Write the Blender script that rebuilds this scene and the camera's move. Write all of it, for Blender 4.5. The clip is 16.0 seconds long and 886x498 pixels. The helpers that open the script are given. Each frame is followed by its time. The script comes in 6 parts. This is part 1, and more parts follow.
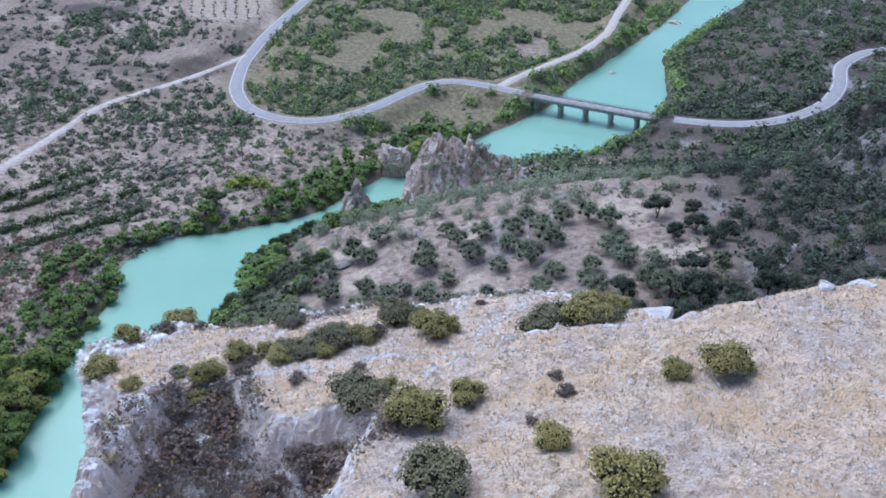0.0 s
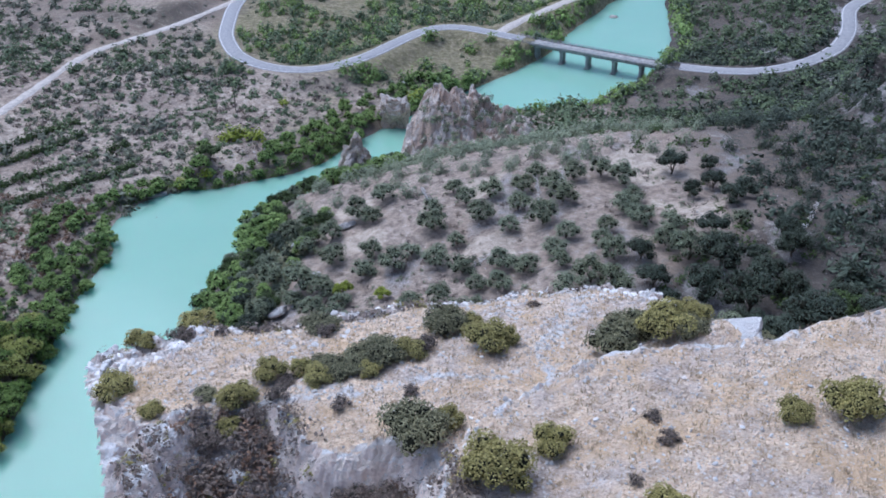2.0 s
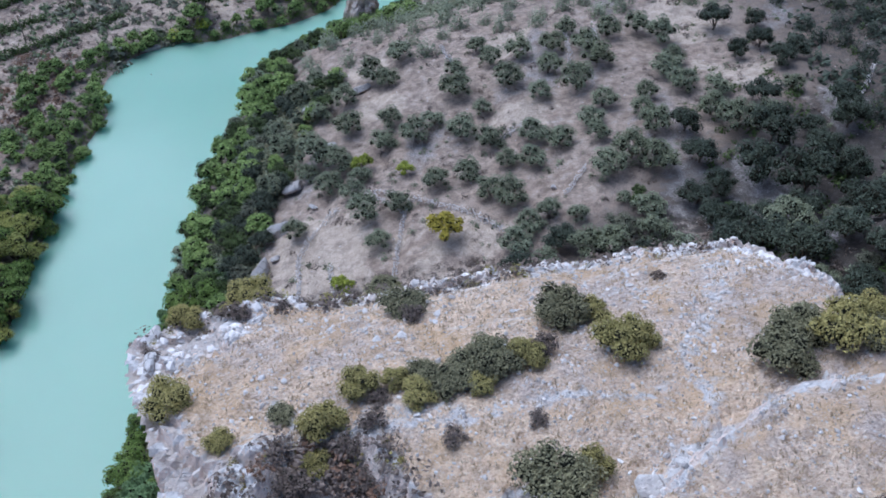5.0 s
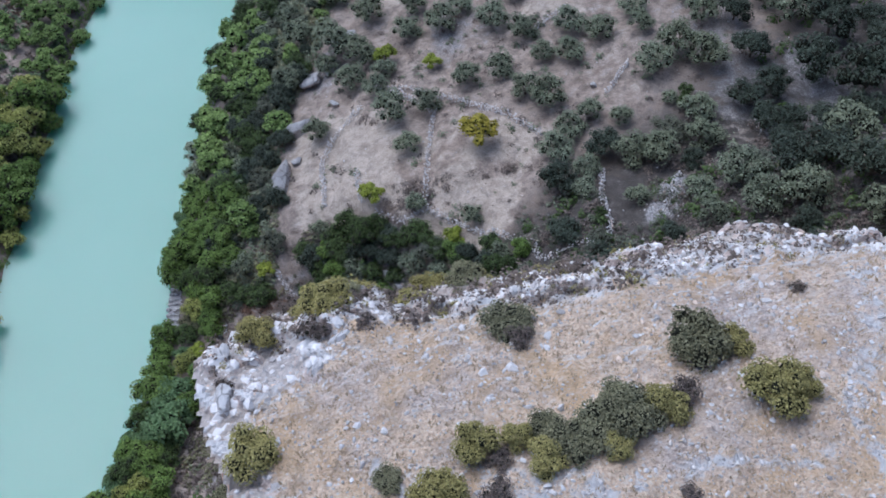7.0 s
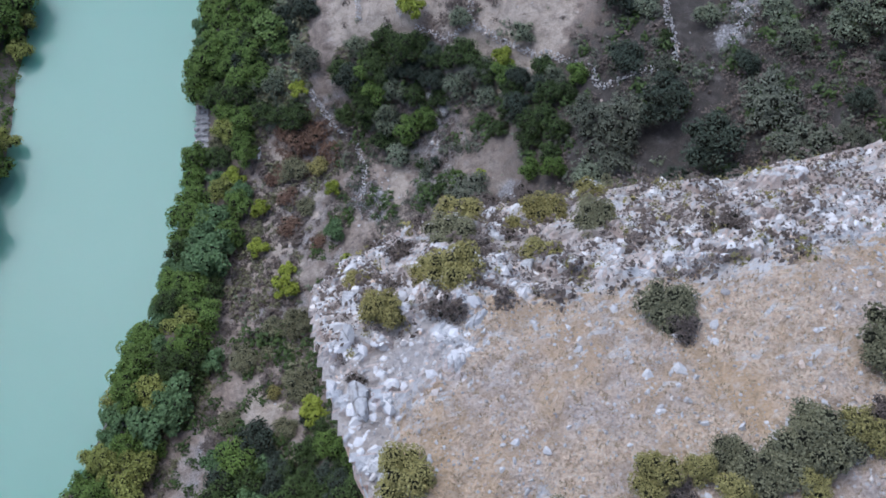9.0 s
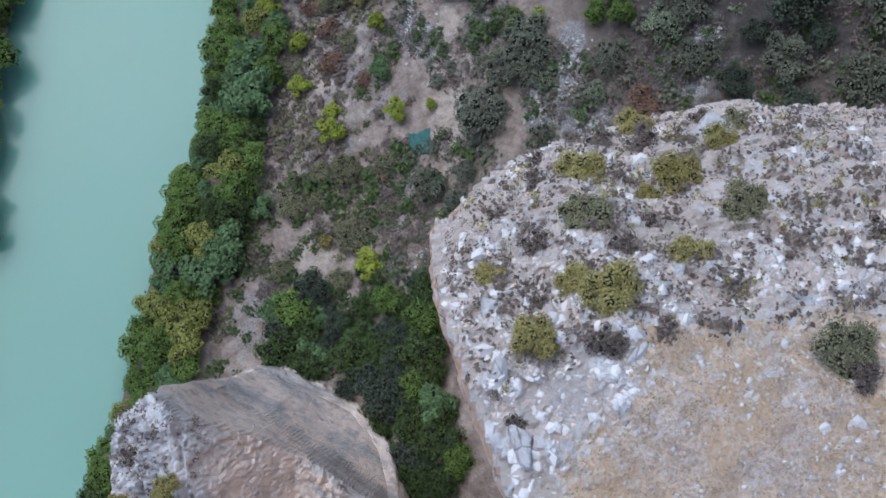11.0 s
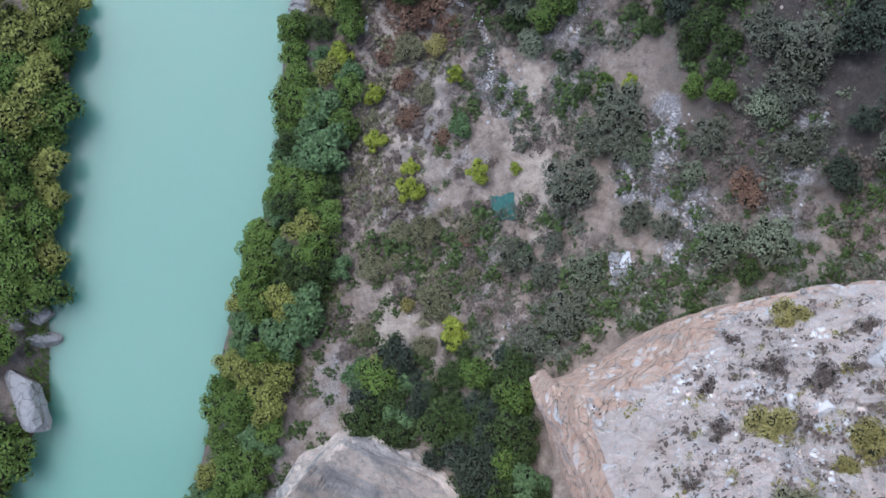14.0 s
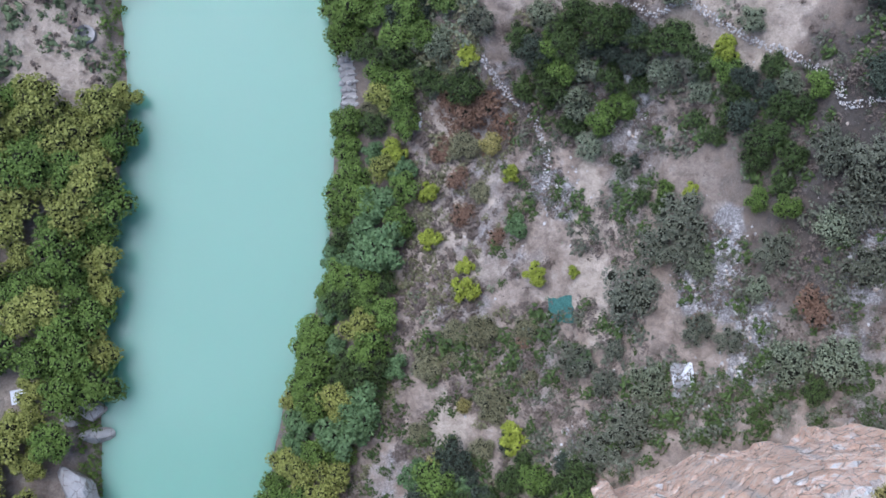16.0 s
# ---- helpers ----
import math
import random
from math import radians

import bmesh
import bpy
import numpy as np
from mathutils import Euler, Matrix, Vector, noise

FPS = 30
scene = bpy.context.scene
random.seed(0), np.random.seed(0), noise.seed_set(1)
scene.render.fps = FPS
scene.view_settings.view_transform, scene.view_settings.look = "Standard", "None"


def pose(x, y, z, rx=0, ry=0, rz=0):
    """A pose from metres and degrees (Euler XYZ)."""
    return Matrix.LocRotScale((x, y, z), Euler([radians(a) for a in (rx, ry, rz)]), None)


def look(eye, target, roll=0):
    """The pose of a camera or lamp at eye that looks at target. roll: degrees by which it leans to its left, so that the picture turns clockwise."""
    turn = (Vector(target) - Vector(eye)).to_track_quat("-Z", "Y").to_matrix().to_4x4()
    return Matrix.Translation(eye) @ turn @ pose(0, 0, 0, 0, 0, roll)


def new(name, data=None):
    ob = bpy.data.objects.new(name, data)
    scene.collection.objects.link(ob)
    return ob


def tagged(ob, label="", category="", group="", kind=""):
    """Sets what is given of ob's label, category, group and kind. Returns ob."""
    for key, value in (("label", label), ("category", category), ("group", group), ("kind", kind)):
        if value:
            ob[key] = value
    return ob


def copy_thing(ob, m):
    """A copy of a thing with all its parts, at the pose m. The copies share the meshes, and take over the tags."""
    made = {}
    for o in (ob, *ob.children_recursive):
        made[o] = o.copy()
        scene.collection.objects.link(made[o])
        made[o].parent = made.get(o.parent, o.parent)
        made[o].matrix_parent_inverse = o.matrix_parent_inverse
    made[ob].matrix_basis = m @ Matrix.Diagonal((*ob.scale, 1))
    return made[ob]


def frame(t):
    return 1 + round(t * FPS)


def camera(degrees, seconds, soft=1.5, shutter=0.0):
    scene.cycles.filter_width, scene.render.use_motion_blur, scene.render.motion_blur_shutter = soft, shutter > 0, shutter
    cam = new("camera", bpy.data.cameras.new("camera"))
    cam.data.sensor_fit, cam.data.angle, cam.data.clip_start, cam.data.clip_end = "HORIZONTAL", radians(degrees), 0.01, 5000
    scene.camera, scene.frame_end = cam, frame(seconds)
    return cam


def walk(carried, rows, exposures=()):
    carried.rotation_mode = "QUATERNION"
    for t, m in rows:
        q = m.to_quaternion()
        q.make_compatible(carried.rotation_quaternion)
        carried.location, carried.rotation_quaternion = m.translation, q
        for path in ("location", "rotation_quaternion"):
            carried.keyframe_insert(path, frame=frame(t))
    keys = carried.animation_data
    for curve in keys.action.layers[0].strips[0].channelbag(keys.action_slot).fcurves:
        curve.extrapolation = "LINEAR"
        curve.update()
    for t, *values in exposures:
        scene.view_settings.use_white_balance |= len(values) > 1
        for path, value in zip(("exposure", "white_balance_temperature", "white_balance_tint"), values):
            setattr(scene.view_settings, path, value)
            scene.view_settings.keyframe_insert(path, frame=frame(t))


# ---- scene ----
cam = camera(50.3, 16.0, soft=1.7)
METRES, EYE, TILT, LEAN, TURN = 100.0, 120.0, -28.5, 0.0, 0.0
ROWS = [
    (0.0, 0.0, 0.0, 0.0, -0.0, 0.0, 0.0),
    (0.5, -0.0092, 0.0172, 0.0086, -0.22, -0.35, 0.09),
    (1.0, -0.0198, 0.0363, 0.0179, -0.42, -1.06, 0.2),
    (1.5, -0.0299, 0.054, 0.0266, -0.59, -2.0, 0.28),
    (2.0, -0.0405, 0.0742, 0.0359, -0.76, -3.53, 0.34),
    (2.5, -0.05, 0.0927, 0.0451, -0.9, -5.33, 0.41),
    (3.0, -0.0598, 0.1131, 0.0554, -1.05, -7.07, 0.46),
    (3.5, -0.0692, 0.1319, 0.0656, -1.17, -8.59, 0.52),
    (4.0, -0.0797, 0.1534, 0.0772, -1.29, -10.35, 0.55),
    (4.2, -0.0842, 0.1620, 0.0817, -1.33, -11.06, 0.56),
    (5.3, -0.1100, 0.2112, 0.1095, -1.50, -15.00, 0.62),
    (6.3, -0.1345, 0.2566, 0.1366, -1.65, -18.55, 0.67),
    (6.5, -0.1394, 0.2656, 0.1421, -1.69, -19.38, 0.68),
    (7.0, -0.1545, 0.2909, 0.157, -1.8, -22.9, 0.71),
    (7.5, -0.1691, 0.3151, 0.1714, -1.91, -26.47, 0.74),
    (8.0, -0.1857, 0.3415, 0.1876, -2.02, -30.38, 0.76),
    (8.5, -0.2012, 0.3662, 0.2026, -2.13, -34.06, 0.78),
    (9.0, -0.2182, 0.3934, 0.2191, -2.21, -38.07, 0.77),
    (9.5, -0.2335, 0.4192, 0.2339, -2.27, -41.78, 0.77),
    (10.0, -0.25, 0.448, 0.2496, -2.34, -45.82, 0.74),
    (11.0, -0.2810, 0.5040, 0.2812, -2.45, -53.3, 0.73),
    (11.7, -0.3026, 0.5434, 0.3033, -2.53, -57.9, 0.73),
    (12.2, -0.3180, 0.5716, 0.3191, -2.57, -58.82, 0.72),
    (12.5, -0.3272, 0.5886, 0.3286, -2.6, -58.91, 0.72),
    (13.0, -0.3432, 0.6177, 0.3458, -2.65, -58.98, 0.72),
    (13.5, -0.358, 0.6448, 0.3616, -2.7, -59.05, 0.71),
    (14.0, -0.3738, 0.6739, 0.3787, -2.72, -59.15, 0.73),
    (14.5, -0.3883, 0.7006, 0.3945, -2.74, -59.2, 0.75),
    (15.0, -0.4041, 0.7296, 0.411, -2.78, -59.25, 0.75),
    (15.5, -0.4188, 0.756, 0.426, -2.81, -59.32, 0.76),
    (16.0, -0.4345, 0.7845, 0.4412, -2.8, -59.35, 0.78),
]
walk(cam, [(t, pose(0, 0, EYE, TILT, LEAN, TURN) @ pose(METRES * x, METRES * y, METRES * z, 90 + pitch, roll, yaw)) for t, x, y, z, yaw, pitch, roll in ROWS],
     exposures=[(0.0, 0.15, 5080.0, 12.0), (4.0, -0.01, 5120.0, 12.0), (7.0, -0.15, 5200.0, 12.0), (10.0, -0.34, 5240.0, 11.0), (12.5, -0.3, 5270.0, 9.0), (14.0, -0.1, 5270.0, 11.0), (16.0, 0.12, 5260.0, 13.0)])


# ---- sky, sun, exposure ----
SUN_HEIGHT, SUN_FROM = 60.0, 318.0  # degrees above the horizon; compass bearing that the light comes from, clockwise from +y
world = bpy.data.worlds.new("sky")
scene.world = world
world.use_nodes = True
sky = world.node_tree.nodes.new("ShaderNodeTexSky")
sky.sky_type, sky.sun_disc = "NISHITA", False
sky.sun_elevation, sky.sun_rotation = radians(SUN_HEIGHT), radians(SUN_FROM)
sky.dust_density = 4.0
world.node_tree.links.new(sky.outputs["Color"], world.node_tree.nodes["Background"].inputs["Color"])
world.node_tree.nodes["Background"].inputs["Strength"].default_value = 0.122
sun = new("sun", bpy.data.lights.new("sun", "SUN"))
sun.data.energy, sun.data.angle, sun.data.color = 2.0, radians(60), (1.0, 0.95, 0.9)
bearing, up = radians(SUN_FROM), radians(SUN_HEIGHT)
sun.matrix_basis = look((0, 0, 300), (-math.sin(bearing) * math.cos(up), -math.cos(bearing) * math.cos(up), 300 - math.sin(up)))


# ---- shape of the land (plain arithmetic) ----
def hash01(*cells):
    """Repeatable random numbers from 0 to 1 for whole-number cells."""
    h = np.full(np.shape(np.atleast_1d(cells[0])), 1469598103, dtype=np.uint64)
    for c in cells:
        h = (h ^ (np.asarray(c).astype(np.int64) & 0xFFFFFFFF).astype(np.uint64)) * np.uint64(1099511627)
        h = (h ^ (h >> np.uint64(15))) & np.uint64(0xFFFFFFFFFF)
    h = (h * np.uint64(2654435761)) & np.uint64(0xFFFFFFFF)
    h = h ^ (h >> np.uint64(13))
    return ((h & np.uint64(0xFFFFF)).astype(float) / float(0xFFFFF)).reshape(np.shape(cells[0]))


def vnoise(x, y, z=None, seed=0):
    """Smooth noise from -1 to 1."""
    x, y = np.asarray(x, float), np.asarray(y, float)
    xi, yi = np.floor(x), np.floor(y)
    fx, fy = x - xi, y - yi
    fx, fy = fx * fx * (3 - 2 * fx), fy * fy * (3 - 2 * fy)

    def sheet(zc):
        a, b = hash01(xi, yi, zc), hash01(xi + 1, yi, zc)
        c, d = hash01(xi, yi + 1, zc), hash01(xi + 1, yi + 1, zc)
        return (a * (1 - fx) + b * fx) * (1 - fy) + (c * (1 - fx) + d * fx) * fy
    if z is None:
        return 2 * sheet(np.zeros_like(xi) + seed) - 1
    z = np.asarray(z, float)
    zi = np.floor(z)
    fz = z - zi
    fz = fz * fz * (3 - 2 * fz)
    return 2 * (sheet(zi + seed * 977) * (1 - fz) + sheet(zi + 1 + seed * 977) * fz) - 1


def fbm(x, y, z=None, octaves=4, seed=0):
    total, amp = 0.0, 0.5
    for i in range(octaves):
        k = 2.03 ** i
        total = total + amp * vnoise(x * k + 17.3 * i, y * k - 9.1 * i, None if z is None else z * k + 5.7 * i, seed + i)
        amp *= 0.5
    return total


def smooth(a, b, v):
    t = np.clip((np.asarray(v, float) - a) / (b - a), 0, 1)
    return t * t * (3 - 2 * t)


# the river's middle line and half its width
RIVER = [(-160, -400, 15), (-125, -120, 14), (-100, 10, 14), (-84, 44, 13.5), (-76.5, 63, 10.8), (-74, 80, 13), (-70.6, 96, 15), (-68, 112, 14.6), (-68.4, 130, 13.8),
         (-68.1, 156, 14.3), (-67.6, 178, 15), (-64.5, 200, 15.6), (-65.5, 211.5, 18.8), (-51, 224, 10.6), (-39.5, 230.5, 9.0), (-28, 240, 8.4), (-20, 253, 8.6), (-7, 270, 8), (12, 287, 11),
         (36, 300, 18), (56, 322, 20), (68, 350, 19), (85.4, 396, 9.6), (110, 436, 9.5), (139, 486, 13), (190, 570, 12), (260, 760, 10), (400, 1600, 10)]


def along(line, x, y):
    """Distance from a line of points, which side (1: right of its way), how far along it and its third value there."""
    best = np.full(np.shape(x), 1e9)
    side, run, third = np.ones(np.shape(x)), np.zeros(np.shape(x)), np.zeros(np.shape(x))
    gone = 0.0
    for (ax, ay, *a), (bx, by, *b) in zip(line, line[1:]):
        dx, dy = bx - ax, by - ay
        size = math.hypot(dx, dy)
        t = np.clip(((x - ax) * dx + (y - ay) * dy) / size ** 2, 0, 1)
        d = np.hypot(x - ax - t * dx, y - ay - t * dy)
        w = (a[0] * (1 - t) + b[0] * t) if a else 0 * t
        near = d - w < best
        best = np.where(near, d - w, best)
        side = np.where(near, np.sign(dx * (ay - y) - dy * (ax - x)), side)
        run = np.where(near, gone + t * size, run)
        third = np.where(near, w, third)
        gone += size
    return best, side, run, third


ROAD = [(-62, 560), (-66, 470), (-76, 400), (-78.5, 360), (-76, 330), (-69, 311), (-59, 301), (-48, 297), (-38, 299), (-26, 309), (-12, 330), (-3, 341), (6, 343), (16, 337), (29, 329)]
ROAD_EAST = [(78, 301), (92, 296), (106, 296), (121, 303), (135, 315), (146, 333), (155, 358), (172, 376), (200, 385)]
LANE = [(20, 334), (28, 347), (38, 359), (58, 381), (72, 407), (82, 440), (92, 470), (110, 540)]
DIRT = [(-78, 372), (-95, 342), (-108, 326), (-118, 315), (-122, 300), (-125, 284), (-131, 258), (-140, 235), (-158, 200)]
TRACKS = ((ROAD, 3.2), (ROAD_EAST, 3.4), (LANE, 2.0), (DIRT, 1.9))


def land(x, y):
    """Height of the ground, without the cliffs."""
    x, y = np.asarray(x, float), np.asarray(y, float)
    d, side, _, _ = along(RIVER, x, y)
    d = d + 1.1 * fbm(x / 9, y / 9, octaves=3, seed=3)
    out = np.maximum(d, 0)
    # west and north bank
    west = 1.0 + 0.085 * np.minimum(out, 70) + 0.05 * np.maximum(out - 70, 0) + 2.2 * fbm(x / 45, y / 45, octaves=3, seed=5) * smooth(4, 40, out)
    # east bank: a slope with olive trees, steeper and with a flat shelf by the water further south
    north = 2 + 24 * (1 - np.exp(-out / 30)) + 0.05 * out
    south = 2 + 0.25 * np.minimum(out, 22) + 0.55 * np.clip(out - 22, 0, 32) + 0.4 * np.maximum(out - 54, 0)
    w = smooth(126, 106, y)
    east = north * (1 - w) + south * w
    far = smooth(200, 262, y)
    east = east * (1 - far) + (1.2 + 0.10 * np.minimum(out, 60) + 0.02 * out) * far
    east = east + 1.6 * fbm(x / 22, y / 22, octaves=3, seed=8) * smooth(6, 24, out)
    rise = np.maximum(0, x - 92 - 20 * smooth(235, 275, y) - 0.98 * np.maximum(0, y - 272))
    east = east + 0.62 * np.minimum(rise, 420) * smooth(90, 160, y) + rise ** 0.5 * 2.4 * fbm(x / 12, y / 12, octaves=4, seed=11)
    z = np.where(side > 0, east, west)
    # terraces cut by low walls
    step = z / 2.3 + 0.4 * fbm(x / 30, y / 30, octaves=2, seed=21)
    tread = np.floor(step) + smooth(0.62, 1.0, step - np.floor(step))
    bench = smooth(14, 24, out) * (side > 0) * smooth(230, 190, y) * smooth(95, 60, x)
    z = z + 0.55 * bench * (tread - step + 0.2) * 2.3 * 0.8
    z = z + 0.16 * fbm(x / 2.2, y / 2.2, octaves=3, seed=31) * smooth(1, 6, out)
    # roads lie level
    for line, half in TRACKS:
        rd, _, _, _ = along(line, x, y)
        level = 5.6 + 0.012 * np.clip(np.abs(x - 40), 0, 120)
        z = z + (level - z) * smooth(half + 9, half + 0.6, rd)
    bed = -2.5 * smooth(0, 5, -d)
    return np.where(d < 0, bed + 0.2, z * smooth(-0.2, 1.6, d) + 0.2)


# the promontory's rim in plan and the shape of its top
RIM = [(-27.8, 61.5), (-28.1, 65.6), (-27.5, 69.0), (-24.2, 70.9), (-20.8, 72.5), (-18.0, 74.4), (-14.0, 75.3), (-10.5, 76.1), (-6.5, 76.3), (-2.0, 74.4), (2.4, 71.4), (7, 68.6), (10, 63.5), (12, 58.5), (15, 55.8), (19.5, 54.4), (26, 54.2), (34, 55.5), (48, 57), (64, 54),
       (80, 52), (92, 30), (94, -20), (90, -70), (40, -95), (-20, -90), (-38, -60), (-35, -20), (-27, 8), (-21, 26), (-19.5, 36), (-21.0, 43), (-23.4, 49), (-25.6, 53.5), (-26.8, 57.5)]
TERRACE = [(-13, 8), (-9, 22), (-5.5, 32), (-4.4, 36.5), (-3.9, 39.8), (-2.2, 42.0), (0.8, 44.4), (3.0, 46.3), (5.6, 47.5), (8.8, 47.9), (11.2, 47.2), (13.4, 47.0), (15.8, 48.2), (17.8, 48.6), (20.1, 48.9), (22.8, 50.2), (27, 50.4), (40, 51), (62, 50), (80, 40)]
GULLY = [(-13.4, 48.0), (-12.3, 46.4), (-11.3, 44.6), (-10.4, 43.5), (-8.6, 42.9), (-7.0, 43.4), (-5.6, 44.0), (-4.5, 43.0), (-4.4, 41.2), (-4.9, 39.4), (-6.5, 36), (-9, 30), (-12, 18),
         (-16, 18), (-17.4, 30), (-18.4, 40), (-18.6, 45), (-17.6, 48.4), (-15.4, 49.2)]


def lip_line(x):
    """Where the plateau gives way to the broken northern side."""
    return 60.4 + 0.16 * np.maximum(0, x + 14) - 0.5 * np.maximum(0, -20 - x)


def gully_depth(x, y):
    """How far inside the brushy gully a spot lies, in metres; negative outside."""
    d = along(GULLY + GULLY[:1], x, y)[0]
    return np.where(inside(GULLY, x, y), d, -d)


def top(x, y):
    """Height of the promontory's top."""
    x, y = np.asarray(x, float), np.asarray(y, float)
    rough = fbm(x / 5, y / 5, octaves=4, seed=41)
    low = 84.5 + 0.105 * (np.minimum(x, 14) + 10) - 0.18 * (y - 50) - 0.012 * np.clip(y - 50, -8, 26) ** 2
    # the northern side falls in broken rock, ever more steeply
    over = np.maximum(0, y - lip_line(x) - 1.0 * vnoise(x / 4, y / 9, seed=44))
    low = low - 0.26 * over - 0.048 * over ** 2 - 0.5 * smooth(0.0, 1.2, over) + 0.8 * smooth(3, 9, over) * np.sin(1.1 * over + 0.25 * x) + 0.012 * np.clip(y - 62, 0, 14) ** 2
    td, ts, _, _ = along(TERRACE, x, y)
    t = td * ts + 0.7 * fbm(x / 3.0, y / 3.0, octaves=3, seed=46)
    high = 90.5 - 0.15 * (y - 40) + 0.08 * (np.minimum(x, 30) - 5) + 0.5 * rough
    z = low + 0.5 * rough
    step = smooth(-0.7, 0.7, t)
    z = z * (1 - step) + np.maximum(high, z) * step
    # the gully drops south-west between the grassy nose and the upper terrace
    g = gully_depth(x, y) + 0.4 * fbm(x / 1.6, y / 1.6, octaves=3, seed=48)
    bed = 83.7 - 0.55 * np.clip(46 - y, 0, 8) - 0.3 * np.maximum(0, 38 - y) + 0.5 * rough + 1.2 * smooth(-16, -18.4, x) + 1.5 * smooth(-12, -7, x)
    z = z + (np.minimum(z, bed) - z) * smooth(-0.5, 1.2, g)
    hollow = smooth(9.5, 15.0, x) * smooth(0.4, -1.0, t)
    z = z - hollow * (2.2 + 0.5 * np.maximum(0, x - 14))
    z = z + 2.4 * np.exp(-((x - 13.4) ** 2 + (y - 51.2) ** 2) / 8)
    edge = along(RIM + RIM[:1], x, y)[0]
    z = z - 2.2 * smooth(2.4, 0.3, edge) * smooth(63, 67, y) * smooth(4, -4, x) - 8 * np.exp(-((x + 26.8) ** 2 + (y - 69.6) ** 2) / 3.0)
    return z + 0.18 * fbm(x / 1.2, y / 1.2, octaves=3, seed=52)


def inside(poly, x, y):
    x, y = np.asarray(x, float), np.asarray(y, float)
    res = np.zeros(np.shape(x), bool)
    for (ax, ay), (bx, by) in zip(poly, poly[1:] + poly[:1]):
        hit = ((ay > y) != (by > y)) & (x < (bx - ax) * (y - ay) / (by - ay + 1e-12) + ax)
        res ^= hit
    return res


def surface(x, y):
    """What one would stand on: the ground or the promontory."""
    return np.where(inside(RIM, x, y), top(x, y), land(x, y))


# ---- materials ----
def material(name):
    m = bpy.data.materials.new(name)
    m.use_nodes = True
    return m, m.node_tree, m.node_tree.nodes["Principled BSDF"]


def node(tree, kind, inputs=(), **settings):
    n = tree.nodes.new(kind)
    for key, value in settings.items():
        setattr(n, key, value)
    for key, value in dict(inputs).items():
        if isinstance(value, bpy.types.NodeSocket):
            tree.links.new(value, n.inputs[key])
        else:
            n.inputs[key].default_value = value
    return n


def rgb(*c):
    return (*c, 1.0)


def grain(tree, scale, detail=4.0, rough=0.6, warp=0.0, where=None):
    n = node(tree, "ShaderNodeTexNoise", {"Scale": scale, "Detail": detail, "Roughness": rough, "Distortion": warp})
    tree.links.new(where or node(tree, "ShaderNodeNewGeometry").outputs["Position"], n.inputs["Vector"])
    return n.outputs["Fac"]


def ramp(tree, value, *stops):
    n = tree.nodes.new("ShaderNodeValToRGB")
    tree.links.new(value, n.inputs["Fac"])
    while len(n.color_ramp.elements) < len(stops):
        n.color_ramp.elements.new(0.5)
    for e, (p, c) in zip(n.color_ramp.elements, stops):
        e.position, e.color = p, (rgb(*c) if isinstance(c, tuple) else rgb(c, c, c))
    return n.outputs["Color"]


def blend(tree, fac, a, b, how="MIX"):
    n = tree.nodes.new("ShaderNodeMix")
    n.data_type, n.blend_type = "RGBA", how
    for socket, value in ((n.inputs[0], fac), (n.inputs[6], a), (n.inputs[7], b)):
        if isinstance(value, bpy.types.NodeSocket):
            tree.links.new(value, socket)
        else:
            socket.default_value = value if not isinstance(value, tuple) else rgb(*value)
    return n.outputs[2]


def math_node(tree, op, a, b=0.0):
    n = tree.nodes.new("ShaderNodeMath")
    n.operation = op
    for i, v in enumerate((a, b)):
        if isinstance(v, bpy.types.NodeSocket):
            tree.links.new(v, n.inputs[i])
        else:
            n.inputs[i].default_value = v
    return n.outputs[0]


def bump(tree, bsdf, height, strength=0.5, distance=0.1):
    n = node(tree, "ShaderNodeBump", {"Strength": strength, "Distance": distance, "Height": height})
    tree.links.new(n.outputs["Normal"], bsdf.inputs["Normal"])


def finish(tree, bsdf, colour, rough=0.9, spec=0.2):
    tree.links.new(colour, bsdf.inputs["Base Color"])
    bsdf.inputs["Roughness"].default_value = rough
    bsdf.inputs["Specular IOR Level"].default_value = spec


